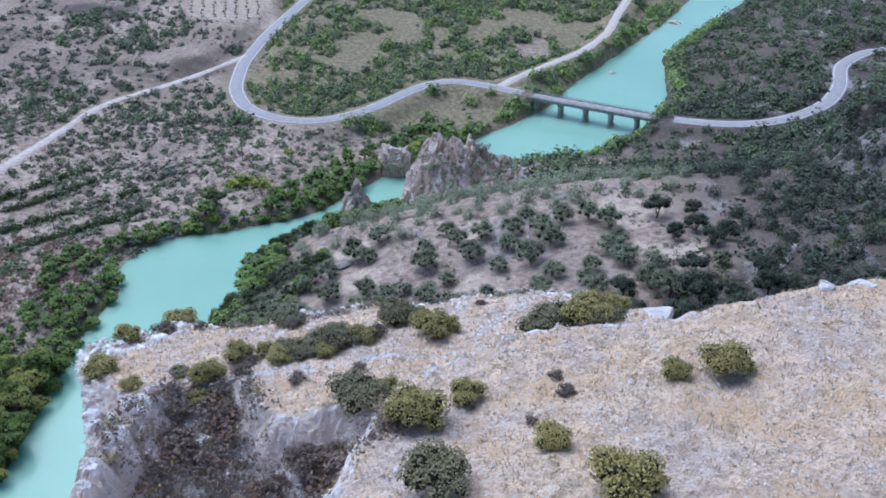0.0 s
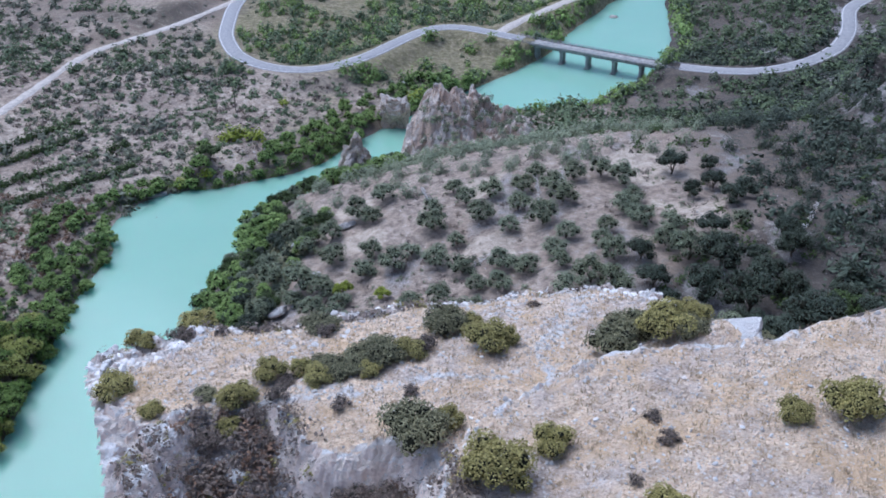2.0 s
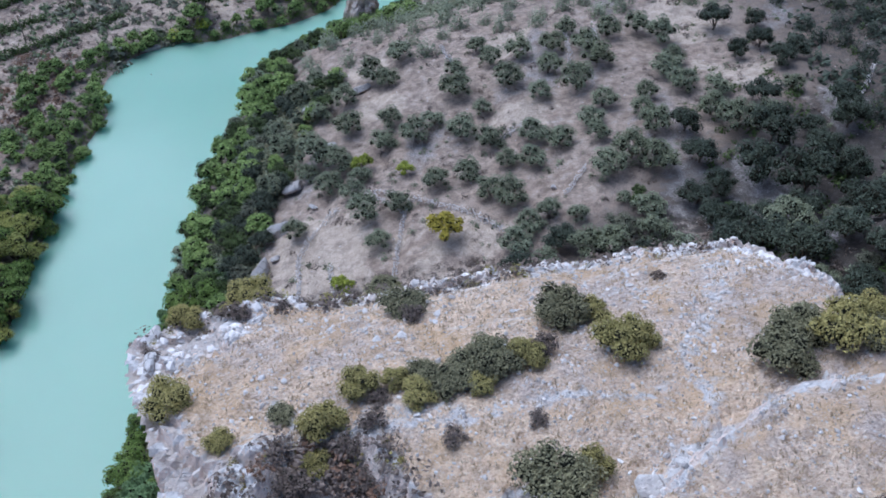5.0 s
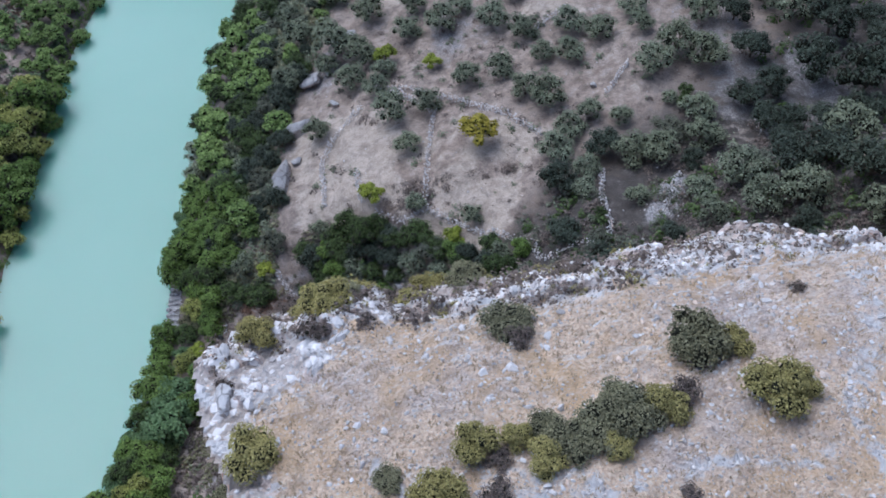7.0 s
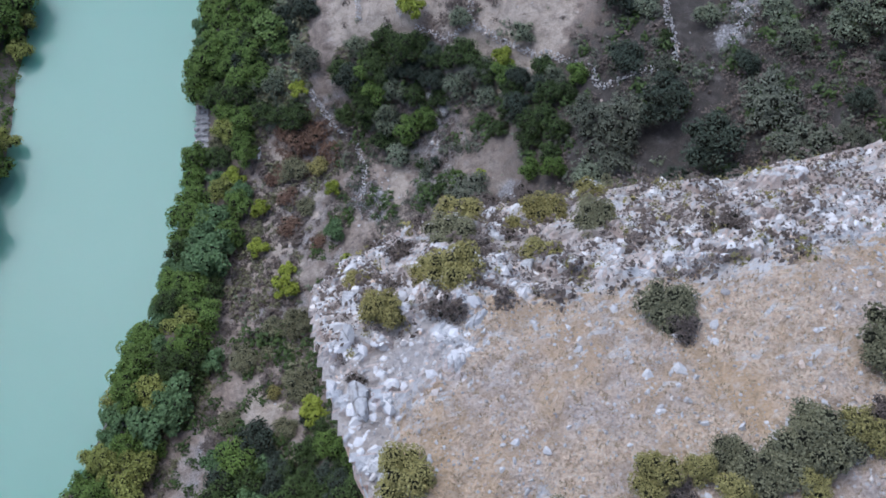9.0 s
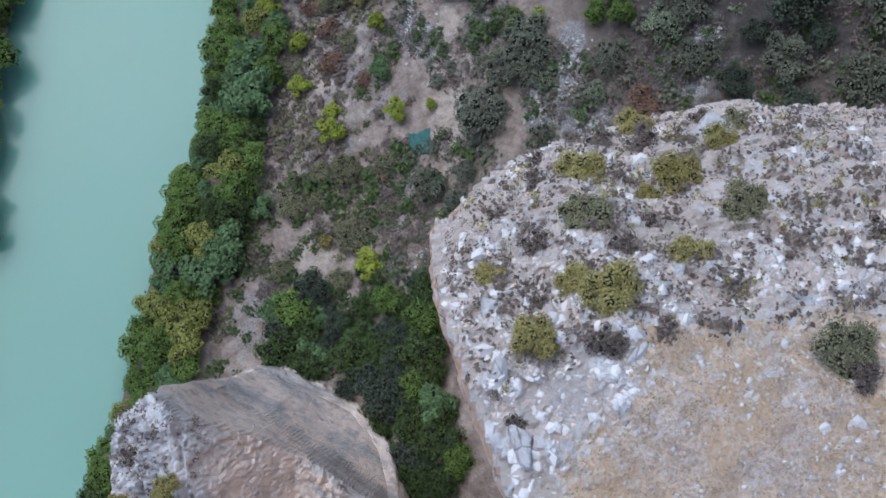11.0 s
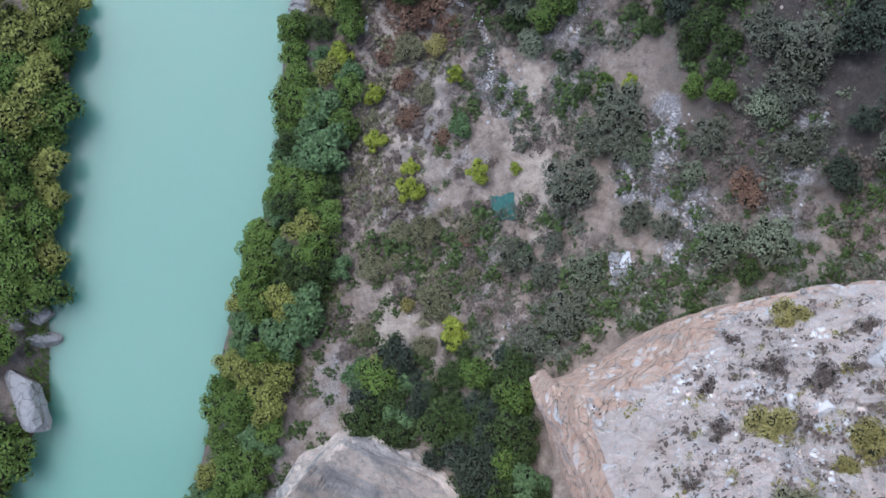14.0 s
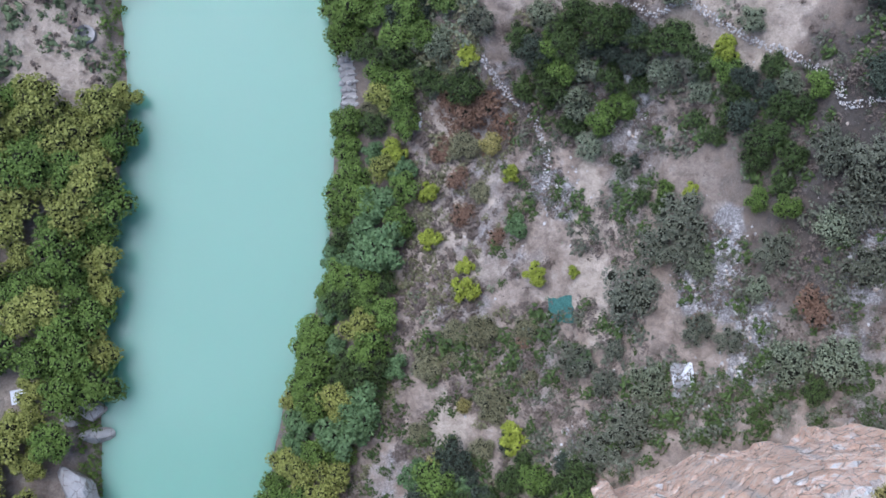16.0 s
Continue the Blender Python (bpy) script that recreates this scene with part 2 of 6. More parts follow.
def soil_material():
    """Dry soil with straw, stones, undergrowth and a dark tone for shade; the mesh's soil attribute says which where.
    """
    m, t, b = material("dry_soil")
    layer = node(t, "ShaderNodeVertexColor", layer_name="soil")
    mask = node(t, "ShaderNodeSeparateColor", {"Color": layer.outputs["Color"]})
    big, mid, fine = grain(t, 0.07, 3), grain(t, 0.6, 5, 0.65), grain(t, 5.0, 6, 0.7)
    earth = ramp(t, mid, (0.30, (0.172, 0.139, 0.115)), (0.46, (0.303, 0.250, 0.208)), (0.58, (0.40, 0.335, 0.28)), (0.74, (0.505, 0.435, 0.377)))
    earth = blend(t, ramp(t, big, (0.42, 0.0), (0.62, 1.0)), earth, blend(t, 0.25, earth, (0.30, 0.225, 0.165)))
    sand = ramp(t, mid, (0.3, (0.36, 0.30, 0.24)), (0.7, (0.55, 0.475, 0.395)))
    # dark tone for undergrowth, also painted where the east slope is shaded
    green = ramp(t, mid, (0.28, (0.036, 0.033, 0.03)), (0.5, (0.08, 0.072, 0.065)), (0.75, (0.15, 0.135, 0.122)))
    stony = ramp(t, fine, (0.35, (0.17, 0.155, 0.15)), (0.55, (0.33, 0.32, 0.315)), (0.72, (0.52, 0.51, 0.50)))
    patch = math_node(t, "ADD", math_node(t, "MULTIPLY", mid, 0.9), -0.45)

    def where(channel):
        return ramp(t, math_node(t, "ADD", mask.outputs[channel], patch), (0.3, 0.0), (0.62, 1.0))
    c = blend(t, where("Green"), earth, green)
    c = blend(t, where("Blue"), c, stony)
    c = blend(t, where("Red"), c, sand)
    meadow = ramp(t, mid, (0.3, (0.12, 0.115, 0.062)), (0.52, (0.25, 0.225, 0.14)), (0.75, (0.41, 0.345, 0.25)))
    c = blend(t, ramp(t, math_node(t, "ADD", layer.outputs["Alpha"], patch), (0.25, 0.0), (0.7, 1.0)), c, meadow)
    tufts = ramp(t, grain(t, 1.7, 5, 0.7, 0.4), (0.52, 0.0), (0.66, 1.0))
    c = blend(t, math_node(t, "MULTIPLY", tufts, 0.35), c, (0.10, 0.09, 0.075))
    clumps = ramp(t, grain(t, 0.45, 6, 0.75, 0.6), (0.5, 0.0), (0.6, 1.0))
    c = blend(t, math_node(t, "MULTIPLY", clumps, 0.35), c, (0.12, 0.105, 0.092))
    chips = ramp(t, grain(t, 9.0, 3, 0.8), (0.64, 0.0), (0.72, 1.0))
    c = blend(t, math_node(t, "MULTIPLY", chips, 0.55), c, (0.50, 0.47, 0.44))
    c = blend(t, 0.35, c, ramp(t, fine, (0.3, 0.25), (0.7, 0.8)), "OVERLAY")
    finish(t, b, c, 0.95, 0.1)
    bump(t, b, math_node(t, "ADD", mid, math_node(t, "MULTIPLY", fine, 0.5)), 0.8, 0.35)
    return m


def limestone(name, grass=True, warm=1.0, tone=1.0, hue=(1, 1, 1)):
    """Pale grey limestone: orange on fresh steep faces, dark cracks, dry grass on the flats."""
    m, t, b = material(name)
    g = node(t, "ShaderNodeNewGeometry")

    def shade(*c):
        return tuple(v * tone * h for v, h in zip(c, hue))

    big, mid, fine = grain(t, 0.16, 4, 0.6), grain(t, 0.9, 6, 0.68, 0.3), grain(t, 6.0, 6, 0.7)
    stone = ramp(t, mid, (0.22, shade(0.52, 0.50, 0.485)), (0.36, shade(0.80, 0.785, 0.77)), (0.55, shade(0.90, 0.895, 0.885)), (0.8, shade(0.95, 0.945, 0.94)))
    stone = blend(t, ramp(t, grain(t, 0.35, 4, 0.65), (0.50, 0.0), (0.64, 0.4)), stone, shade(0.68, 0.64, 0.60))
    lichen = ramp(t, grain(t, 2.6, 5, 0.75, 0.5), (0.58, 0.0), (0.72, 0.45))
    stone = blend(t, lichen, stone, shade(0.5, 0.49, 0.485))
    cell = node(t, "ShaderNodeTexVoronoi", {"Scale": 0.55, "Vector": g.outputs["Position"]}, feature="DISTANCE_TO_EDGE")
    crack = ramp(t, math_node(t, "ADD", cell.outputs["Distance"], math_node(t, "MULTIPLY", math_node(t, "ADD", mid, -0.5), 0.16)), (0.0, 1.0), (0.035, 0.0))
    up = node(t, "ShaderNodeSeparateXYZ", {"Vector": g.outputs["Normal"]}).outputs["Z"]
    flat = ramp(t, math_node(t, "ADD", up, math_node(t, "MULTIPLY", math_node(t, "ADD", big, -0.5), 0.5)), (0.26, 0.0), (0.50, 1.0))
    ochre = ramp(t, mid, (0.30, (0.52, 0.34, 0.245)), (0.42, (0.90, 0.62, 0.455)), (0.58, (0.97, 0.75, 0.61)), (0.72, (0.95, 0.88, 0.82)))
    streaks = node(t, "ShaderNodeMapping", {"Vector": g.outputs["Position"], "Scale": (1.0, 1.0, 0.12)})
    stain = ramp(t, grain(t, 0.35, 5, 0.6, 0.5, streaks.outputs["Vector"]), (0.26, 0.0), (0.42, 1.0))
    steep = blend(t, math_node(t, "MULTIPLY", stain, warm), ramp(t, fine, (0.32, shade(0.33, 0.28, 0.25)), (0.5, shade(0.62, 0.56, 0.515)), (0.68, shade(0.86, 0.81, 0.765))), ochre)
    if grass:
        wall = node(t, "ShaderNodeVertexColor", layer_name="soil").outputs["Alpha"]
        flat = math_node(t, "MAXIMUM", ramp(t, up, (0.42, 0.0), (0.72, 1.0)), math_node(t, "MULTIPLY", math_node(t, "SUBTRACT", 1.0, wall), 0.55))
    c = blend(t, flat, steep, stone)
    split = math_node(t, "MULTIPLY", crack, math_node(t, "MAXIMUM", ramp(t, big, (0.47, 0.0), (0.6, 0.45)), math_node(t, "MULTIPLY", wall, 0.7)) if grass else 0.75)
    c = blend(t, split, c, (0.2, 0.17, 0.15))
    if grass:
        straw = ramp(t, fine, (0.34, (0.52, 0.37, 0.25)), (0.5, (0.84, 0.66, 0.48)), (0.64, (0.94, 0.82, 0.66)))
        grey = ramp(t, fine, (0.34, (0.42, 0.35, 0.315)), (0.5, (0.66, 0.575, 0.525)), (0.64, (0.82, 0.74, 0.685)))
        straw = blend(t, ramp(t, big, (0.46, 0.0), (0.60, 0.75)), straw, grey)
        straw = blend(t, ramp(t, mid, (0.40, 0.35), (0.52, 0.0)), straw, (0.25, 0.185, 0.135))
        gold = ramp(t, grain(t, 0.3, 4, 0.6), (0.49, 0.0), (0.63, 0.6))
        straw = blend(t, gold, straw, (0.72, 0.51, 0.29))
        red = ramp(t, grain(t, 0.5, 4, 0.6), (0.62, 0.0), (0.72, 1.0))
        straw = blend(t, math_node(t, "MULTIPLY", red, 0.25), straw, (0.34, 0.21, 0.14))
        soil = node(t, "ShaderNodeSeparateColor", {"Color": node(t, "ShaderNodeVertexColor", layer_name="soil").outputs["Color"]})
        mask = soil.outputs["Red"]
        brown = ramp(t, fine, (0.3, (0.13, 0.095, 0.075)), (0.6, (0.26, 0.20, 0.165)), (0.8, (0.40, 0.34, 0.30)))
        straw = blend(t, ramp(t, math_node(t, "ADD", soil.outputs["Green"], math_node(t, "MULTIPLY", math_node(t, "ADD", mid, -0.5), 0.8)), (0.35, 0.0), (0.6, 1.0)), straw, brown)
        cover = math_node(t, "ADD", mask, math_node(t, "MULTIPLY", math_node(t, "ADD", mid, -0.5), 1.3))
        level = ramp(t, up, (0.72, 0.0), (0.90, 1.0))
        c = blend(t, math_node(t, "MULTIPLY", ramp(t, cover, (0.42, 0.0), (0.58, 1.0)), level), c, straw)
        fill = blend(t, 0.7, straw, (0.58, 0.53, 0.49))
        pocket = math_node(t, "ADD", soil.outputs["Blue"], math_node(t, "MULTIPLY", math_node(t, "ADD", mid, -0.5), 0.7))
        c = blend(t, math_node(t, "MULTIPLY", ramp(t, pocket, (0.52, 0.0), (0.72, 0.8)), ramp(t, up, (0.45, 0.0), (0.7, 1.0))), c, fill)
        chips = node(t, "ShaderNodeTexVoronoi", {"Scale": 3.2, "Vector": g.outputs["Position"]})
        some = math_node(t, "MULTIPLY", ramp(t, chips.outputs["Distance"], (0.18, 1.0), (0.26, 0.0)), ramp(t, chips.outputs["Color"], (0.45, 0.0), (0.55, 1.0)))
        c = blend(t, math_node(t, "MULTIPLY", some, 0.7), c, (0.80, 0.785, 0.775))
        grit = node(t, "ShaderNodeTexVoronoi", {"Scale": 6.5, "Vector": g.outputs["Position"]})
        bits = math_node(t, "MULTIPLY", ramp(t, grit.outputs["Distance"], (0.20, 1.0), (0.30, 0.0)), ramp(t, grit.outputs["Color"], (0.40, 0.0), (0.5, 1.0)))
        c = blend(t, math_node(t, "MULTIPLY", bits, ramp(t, grain(t, 0.22, 4, 0.6), (0.42, 0.15), (0.58, 0.7))), c, (0.70, 0.69, 0.69))
    finish(t, b, c, 0.92, 0.2)
    bump(t, b, math_node(t, "ADD", mid, math_node(t, "MULTIPLY", fine, 0.45)), 1.0, 0.55)
    return m


def banded(name):
    """A smooth limestone wall: buff and peach beds with long grey stains down the dip, white broken rock on the flats."""
    m, t, b = material(name)
    g = node(t, "ShaderNodeNewGeometry")
    dip = node(t, "ShaderNodeMapping", {"Vector": g.outputs["Position"], "Rotation": (0, 0, radians(56.5)), "Scale": (2.4, 10.0, 16.0)}, vector_type="TEXTURE")
    beds, mid, fine = grain(t, 1.0, 5, 0.62, 0.6, dip.outputs["Vector"]), grain(t, 0.8, 6, 0.7, 0.4), grain(t, 5.0, 6, 0.72)
    wall = ramp(t, beds, (0.32, (0.30, 0.285, 0.275)), (0.42, (0.56, 0.52, 0.48)), (0.50, (0.82, 0.69, 0.58)), (0.60, (0.88, 0.76, 0.66)), (0.72, (0.62, 0.585, 0.555)))
    wall = blend(t, ramp(t, mid, (0.38, 0.5), (0.50, 0.0)), wall, (0.34, 0.32, 0.31))
    white = ramp(t, mid, (0.3, (0.40, 0.385, 0.37)), (0.46, (0.70, 0.69, 0.675)), (0.66, (0.86, 0.85, 0.84)))
    up = node(t, "ShaderNodeSeparateXYZ", {"Vector": g.outputs["Position"]}).outputs["Z"]
    high = ramp(t, math_node(t, "ADD", math_node(t, "MULTIPLY", up, 0.02), math_node(t, "MULTIPLY", mid, 0.2)), (0.86, 0.0), (0.92, 1.0))
    c = blend(t, high, wall, white)
    c = blend(t, 0.4, c, ramp(t, fine, (0.3, 0.25), (0.7, 0.8)), "OVERLAY")
    finish(t, b, c, 0.92, 0.2)
    bump(t, b, math_node(t, "ADD", mid, math_node(t, "MULTIPLY", fine, 0.4)), 0.9, 0.4)
    return m


def leaf_material(name, dark, light):
    """Leaves: each clump its own shade between two greens."""
    m, t, b = material(name)
    one = node(t, "ShaderNodeNewGeometry").outputs["Random Per Island"]
    tree_shade = node(t, "ShaderNodeObjectInfo").outputs["Random"]
    mix = math_node(t, "ADD", math_node(t, "MULTIPLY", one, 0.7), math_node(t, "MULTIPLY", tree_shade, 0.3))
    c = blend(t, mix, tuple(0.8 * v for v in dark), light)
    c = blend(t, math_node(t, "MULTIPLY", grain(t, 0.05, 2), 0.35), c, tuple(v * k for v, k in zip(light, (1.25, 1.05, 0.7))))
    finish(t, b, c, 0.6, 0.25)
    return m


def plain(name, colour, rough=0.8, vary=0.25, scale=3.0, metal=0.0):
    m, t, b = material(name)
    n = grain(t, scale, 5, 0.65)
    c = ramp(t, n, (0.3, tuple(v * (1 - vary) for v in colour)), (0.7, tuple(min(1, v * (1 + vary)) for v in colour)))
    finish(t, b, c, rough)
    b.inputs["Metallic"].default_value = metal
    bump(t, b, n, 0.3, 0.05)
    return m


def water_material():
    """Milky turquoise reservoir water, nearly still."""
    m, t, b = material("river_water")
    c = ramp(t, grain(t, 0.02, 3), (0.3, (0.262, 0.468, 0.362)), (0.7, (0.292, 0.502, 0.392)))
    finish(t, b, c, 0.12, 0.5)
    b.inputs["Subsurface Weight"].default_value = 1.0
    b.inputs["Subsurface Radius"].default_value = (0.8, 1.0, 1.0)
    b.inputs["Subsurface Scale"].default_value = 7.0
    b.inputs["IOR"].default_value = 1.33
    bump(t, b, math_node(t, "ADD", grain(t, 0.7, 3), math_node(t, "MULTIPLY", grain(t, 3.5, 2), 0.3)), 0.12, 0.08)
    return m


SOIL = soil_material()
ROCK = limestone("weathered_limestone")
SHELF = banded("banded_limestone")
CRAG = limestone("grey_limestone", grass=False, warm=0.35, tone=0.66, hue=(1.1, 1.0, 0.92))
STONE = limestone("loose_limestone", grass=False, warm=0.0, tone=0.97)
GREYROCK = limestone("weathered_grey_limestone", grass=False, warm=0.1, tone=0.58)
WATER = water_material()
BARK = plain("bark", (0.12, 0.095, 0.075), 0.95, 0.4, 6)
# near-black colour that paints the shade inside tree crowns
CORE_SHADE = plain("crown_core_shade", (0.019, 0.020, 0.013), 0.95, 0.4, 5)
OLIVE = leaf_material("olive_leaves", (0.034, 0.048, 0.033), (0.31, 0.37, 0.26))
OLIVE_GREY = leaf_material("silver_leaves", (0.045, 0.056, 0.042), (0.21, 0.235, 0.18))
BUSH = leaf_material("bush_leaves", (0.03, 0.037, 0.023), (0.32, 0.325, 0.20))
POPLAR = leaf_material("riverside_leaves", (0.012, 0.038, 0.009), (0.195, 0.305, 0.068))
WILLOW = leaf_material("yellow_green_leaves", (0.055, 0.085, 0.020), (0.39, 0.43, 0.12))
FIG = leaf_material("blue_green_leaves", (0.022, 0.052, 0.024), (0.17, 0.28, 0.125))
WOODS = leaf_material("wood_leaves", (0.03, 0.055, 0.032), (0.19, 0.26, 0.145))
ALDER = leaf_material("alder_leaves", (0.042, 0.095, 0.026), (0.31, 0.45, 0.14))
# leaf colour darkened to carry the eastern hillside's shade
SHADE_LEAVES = leaf_material("shade_tinted_leaves", (0.012, 0.020, 0.015), (0.095, 0.128, 0.096))
CAROB = leaf_material("dark_leaves", (0.009, 0.024, 0.0075), (0.102, 0.158, 0.049))
MASTIC = leaf_material("mastic_leaves", (0.05, 0.055, 0.018), (0.47, 0.44, 0.17))
CITRUS = leaf_material("lime_leaves", (0.09, 0.14, 0.018), (0.36, 0.43, 0.06))
DRY = leaf_material("dry_twigs", (0.09, 0.074, 0.066), (0.215, 0.182, 0.165))
GOLD = leaf_material("gold_leaves", (0.14, 0.13, 0.02), (0.44, 0.40, 0.06))
REDTWIG = leaf_material("red_brown_leaves", (0.10, 0.06, 0.045), (0.27, 0.18, 0.13))
ASPHALT = plain("worn_asphalt", (0.34, 0.34, 0.35), 0.85, 0.2, 1.2)
PAINT = plain("road_paint", (0.72, 0.72, 0.72), 0.7, 0.15, 2)
GRAVEL = plain("pale_gravel", (0.50, 0.46, 0.42), 0.95, 0.25, 1.0)
CONCRETE = plain("old_concrete", (0.36, 0.35, 0.34), 0.9, 0.3, 0.8)
METAL = plain("galvanised_steel", (0.42, 0.43, 0.45), 0.5, 0.15, 4, 0.7)
TIMBER = plain("grey_timber", (0.24, 0.20, 0.16), 0.9, 0.35, 4)
WHITE = plain("white_sheet", (0.72, 0.74, 0.76), 0.7, 0.12, 3)
NET = plain("green_net", (0.06, 0.155, 0.135), 0.8, 0.5, 5)


# ---- helpers for meshes ----
def mesh(name, verts, faces, mat, soft=False):
    data = bpy.data.meshes.new(name)
    data.from_pydata([tuple(v) for v in verts] if not isinstance(verts, np.ndarray) else verts.tolist(), [], faces if isinstance(faces, list) else faces.tolist())
    data.materials.append(mat)
    if soft:
        data.polygons.foreach_set("use_smooth", np.ones(len(data.polygons), bool))
    data.update()
    return data


def part(name, data, parent, label=""):
    ob = new(name, data)
    ob.parent = parent
    return tagged(ob, label)


def bm_data(name, bm, mat, soft=False):
    data = bpy.data.meshes.new(name)
    bmesh.ops.recalc_face_normals(bm, faces=bm.faces)
    bm.to_mesh(data)
    bm.free()
    data.materials.append(mat)
    if soft:
        data.polygons.foreach_set("use_smooth", np.ones(len(data.polygons), bool))
    return data


def paint_soil(data, rgbs, grass=1.0):
    layer = data.color_attributes.new("soil", "FLOAT_COLOR", "POINT")
    values = np.ones((len(data.vertices), 4))
    values[:, :3], values[:, 3] = rgbs, grass
    layer.data.foreach_set("color", values.ravel())


def lines(*spans):
    """Grid lines: (from, to, step) one after another."""
    out = []
    for a, b, s in spans:
        out += list(np.arange(a, b - 1e-6, s))
    return np.array(out + [spans[-1][1]])


def sheet(xs, ys):
    x, y = np.meshgrid(xs, ys)
    nx, ny = len(xs), len(ys)
    i = (np.arange(ny - 1)[:, None] * nx + np.arange(nx - 1)).ravel()
    return x.ravel(), y.ravel(), np.stack([i, i + 1, i + nx + 1, i + nx], 1)


def blocks(x, y, size, seed):
    """Broken rock: flat-topped cells of uneven height, with gaps between."""
    cx, cy = np.floor(x / size), np.floor(y / size)
    d1, d2, lift = np.full(x.shape, 9.0), np.full(x.shape, 9.0), np.zeros(x.shape)
    for ox in (-1, 0, 1):
        for oy in (-1, 0, 1):
            u, v = cx + ox, cy + oy
            d = np.hypot(u + hash01(u, v, 0 * u + seed) - x / size, v + hash01(u, v, 0 * u + seed + 1) - y / size)
            near = d < d1
            d2 = np.where(near, d1, np.minimum(d2, d))
            lift = np.where(near, hash01(u, v, 0 * u + seed + 2), lift)
            d1 = np.minimum(d1, d)
    return lift * smooth(0.0, 0.28, d2 - d1)


# ---- ground, water ----
gx = lines((-1500, -400, 100), (-400, -180, 12), (-180, -104, 2.2), (-104, 62, 0.8), (62, 190, 2.0), (190, 400, 14), (400, 1600, 100))
gy = lines((-1200, -200, 100), (-200, 36, 8), (36, 215, 0.8), (215, 360, 1.4), (360, 520, 2.6), (520, 900, 20), (900, 2600, 140))
X, Y, F = sheet(gx, gy)
Z = land(X, Y) + 0.0006 * np.maximum(0, np.hypot(X, Y - 200) - 500) ** 1.5
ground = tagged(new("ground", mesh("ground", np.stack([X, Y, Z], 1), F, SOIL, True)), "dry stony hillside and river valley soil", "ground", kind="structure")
DR, SIDE, _, _ = along(RIVER, X, Y)
patchy = fbm(X / 14, Y / 14, octaves=3, seed=61)
sand = 0.12 + 0.3 * smooth(0.1, 0.4, patchy) * (SIDE > 0) + (0.48 + 0.6 * patchy) * (SIDE < 0) + 0.7 * np.exp(-((X + 95) ** 2 + (Y - 122) ** 2) / 60)
sand = np.maximum(sand, 0.9 * smooth(3, 1.5, along([(-52, 92.5), (-47, 93), (-44.5, 97), (-42.5, 103)], X, Y)[0]))
plots = smooth(7, 10, DR) * smooth(26, 20, DR) * (SIDE > 0) * smooth(68, 76, Y) * smooth(120, 114, Y)
sand = np.maximum(sand, plots * (0.42 + 0.7 * fbm(X / 4, Y / 4, octaves=3, seed=66)))
edge = 6 * fbm(X / 10, Y / 10, octaves=3, seed=67)
field = smooth(3, -3, np.maximum(np.abs(X + 98 + 0.2 * (Y - 440)) - 20, np.abs(Y - 447) - 36) + 0.6 * edge)
field2 = 0.8 * smooth(3, -3, np.maximum(np.abs(X - 36 - 0.3 * (Y - 395)) - 11, np.abs(Y - 392) - 20) + edge)
sand = np.maximum(sand, np.maximum(field, 0.7 * field2))
yard = [(-26, 131, 11, 14), (-8, 118, 8, 10), (-4, 127, 8, 8), (-40, 108, 6, 5), (-41, 98, 5, 6), (-24, 88, 4, 5), (-42, 74, 4, 5), (40, 188, 10, 8), (47, 165, 8, 6), (8, 185, 5, 6), (7, 160, 6, 5), (-18, 170, 6, 5), (-21, 186, 5, 5),
        (-66, 246, 12, 6), (-90, 122, 6, 7), (-98, 79, 5, 5), (-24.7, 100, 2, 8)]
bare = np.zeros_like(X)
for cx, cy, rx, ry in yard:
    bare = np.maximum(bare, smooth(1.25, 0.55, np.hypot((X - cx) / rx, (Y - cy) / ry) + 1.1 * fbm(X / 5, Y / 5, octaves=4, seed=69)))
sand = np.maximum(sand * 0.7, 0.8 * bare)
footpaths = ([(-29.9, 121), (-29.6, 132.6), (-27.5, 137.3), (-24.7, 141.5)], [(-21.0, 135), (-21.2, 125)], [(-98, 129), (-90, 123), (-84, 119.5)])
sand = np.maximum(sand, np.maximum.reduce([smooth(1.5, 0.6, along(l, X, Y)[0]) for l in footpaths]))
# the eastern slope's shade, put into the soil colour beside real undergrowth
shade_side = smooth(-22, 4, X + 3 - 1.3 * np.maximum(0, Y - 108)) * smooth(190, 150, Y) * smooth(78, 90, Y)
growth_and_shade = 0.12 + 0.55 * np.maximum(0.8 * smooth(34, 70, X), shade_side) + 0.4 * smooth(80, 110, X - 0.5 * np.maximum(0, Y - 272)) * (SIDE > 0) + 0.2 * smooth(0.0, 0.35, fbm(X / 25, Y / 25, octaves=3, seed=63)) * (SIDE < 0) + 0.35 * smooth(12, 2, DR) + 0.25 * smooth(290, 330, Y) * (SIDE < 0)
gully = np.zeros_like(X)
for line, half in (([(-11.4, 95.5), (-11.6, 90), (-12.2, 86)], 1.1), ([(-9.4, 86), (-11.2, 79)], 1.1), ([(1.2, 93.5), (0, 87.5)], 1.1), ([(-14.6, 90), (-15.4, 86.5)], 1.0), ([(33, 128), (34.5, 124)], 1.2), ([(14.6, 109), (18, 115)], 1.2), ([(-29, 101), (-27, 98.5)], 1.6)):
    gully = np.maximum(gully, smooth(half + 0.8, half - 0.3, along(line, X, Y)[0] + 0.5 * fbm(X / 1.5, Y / 1.5, octaves=2, seed=70)))
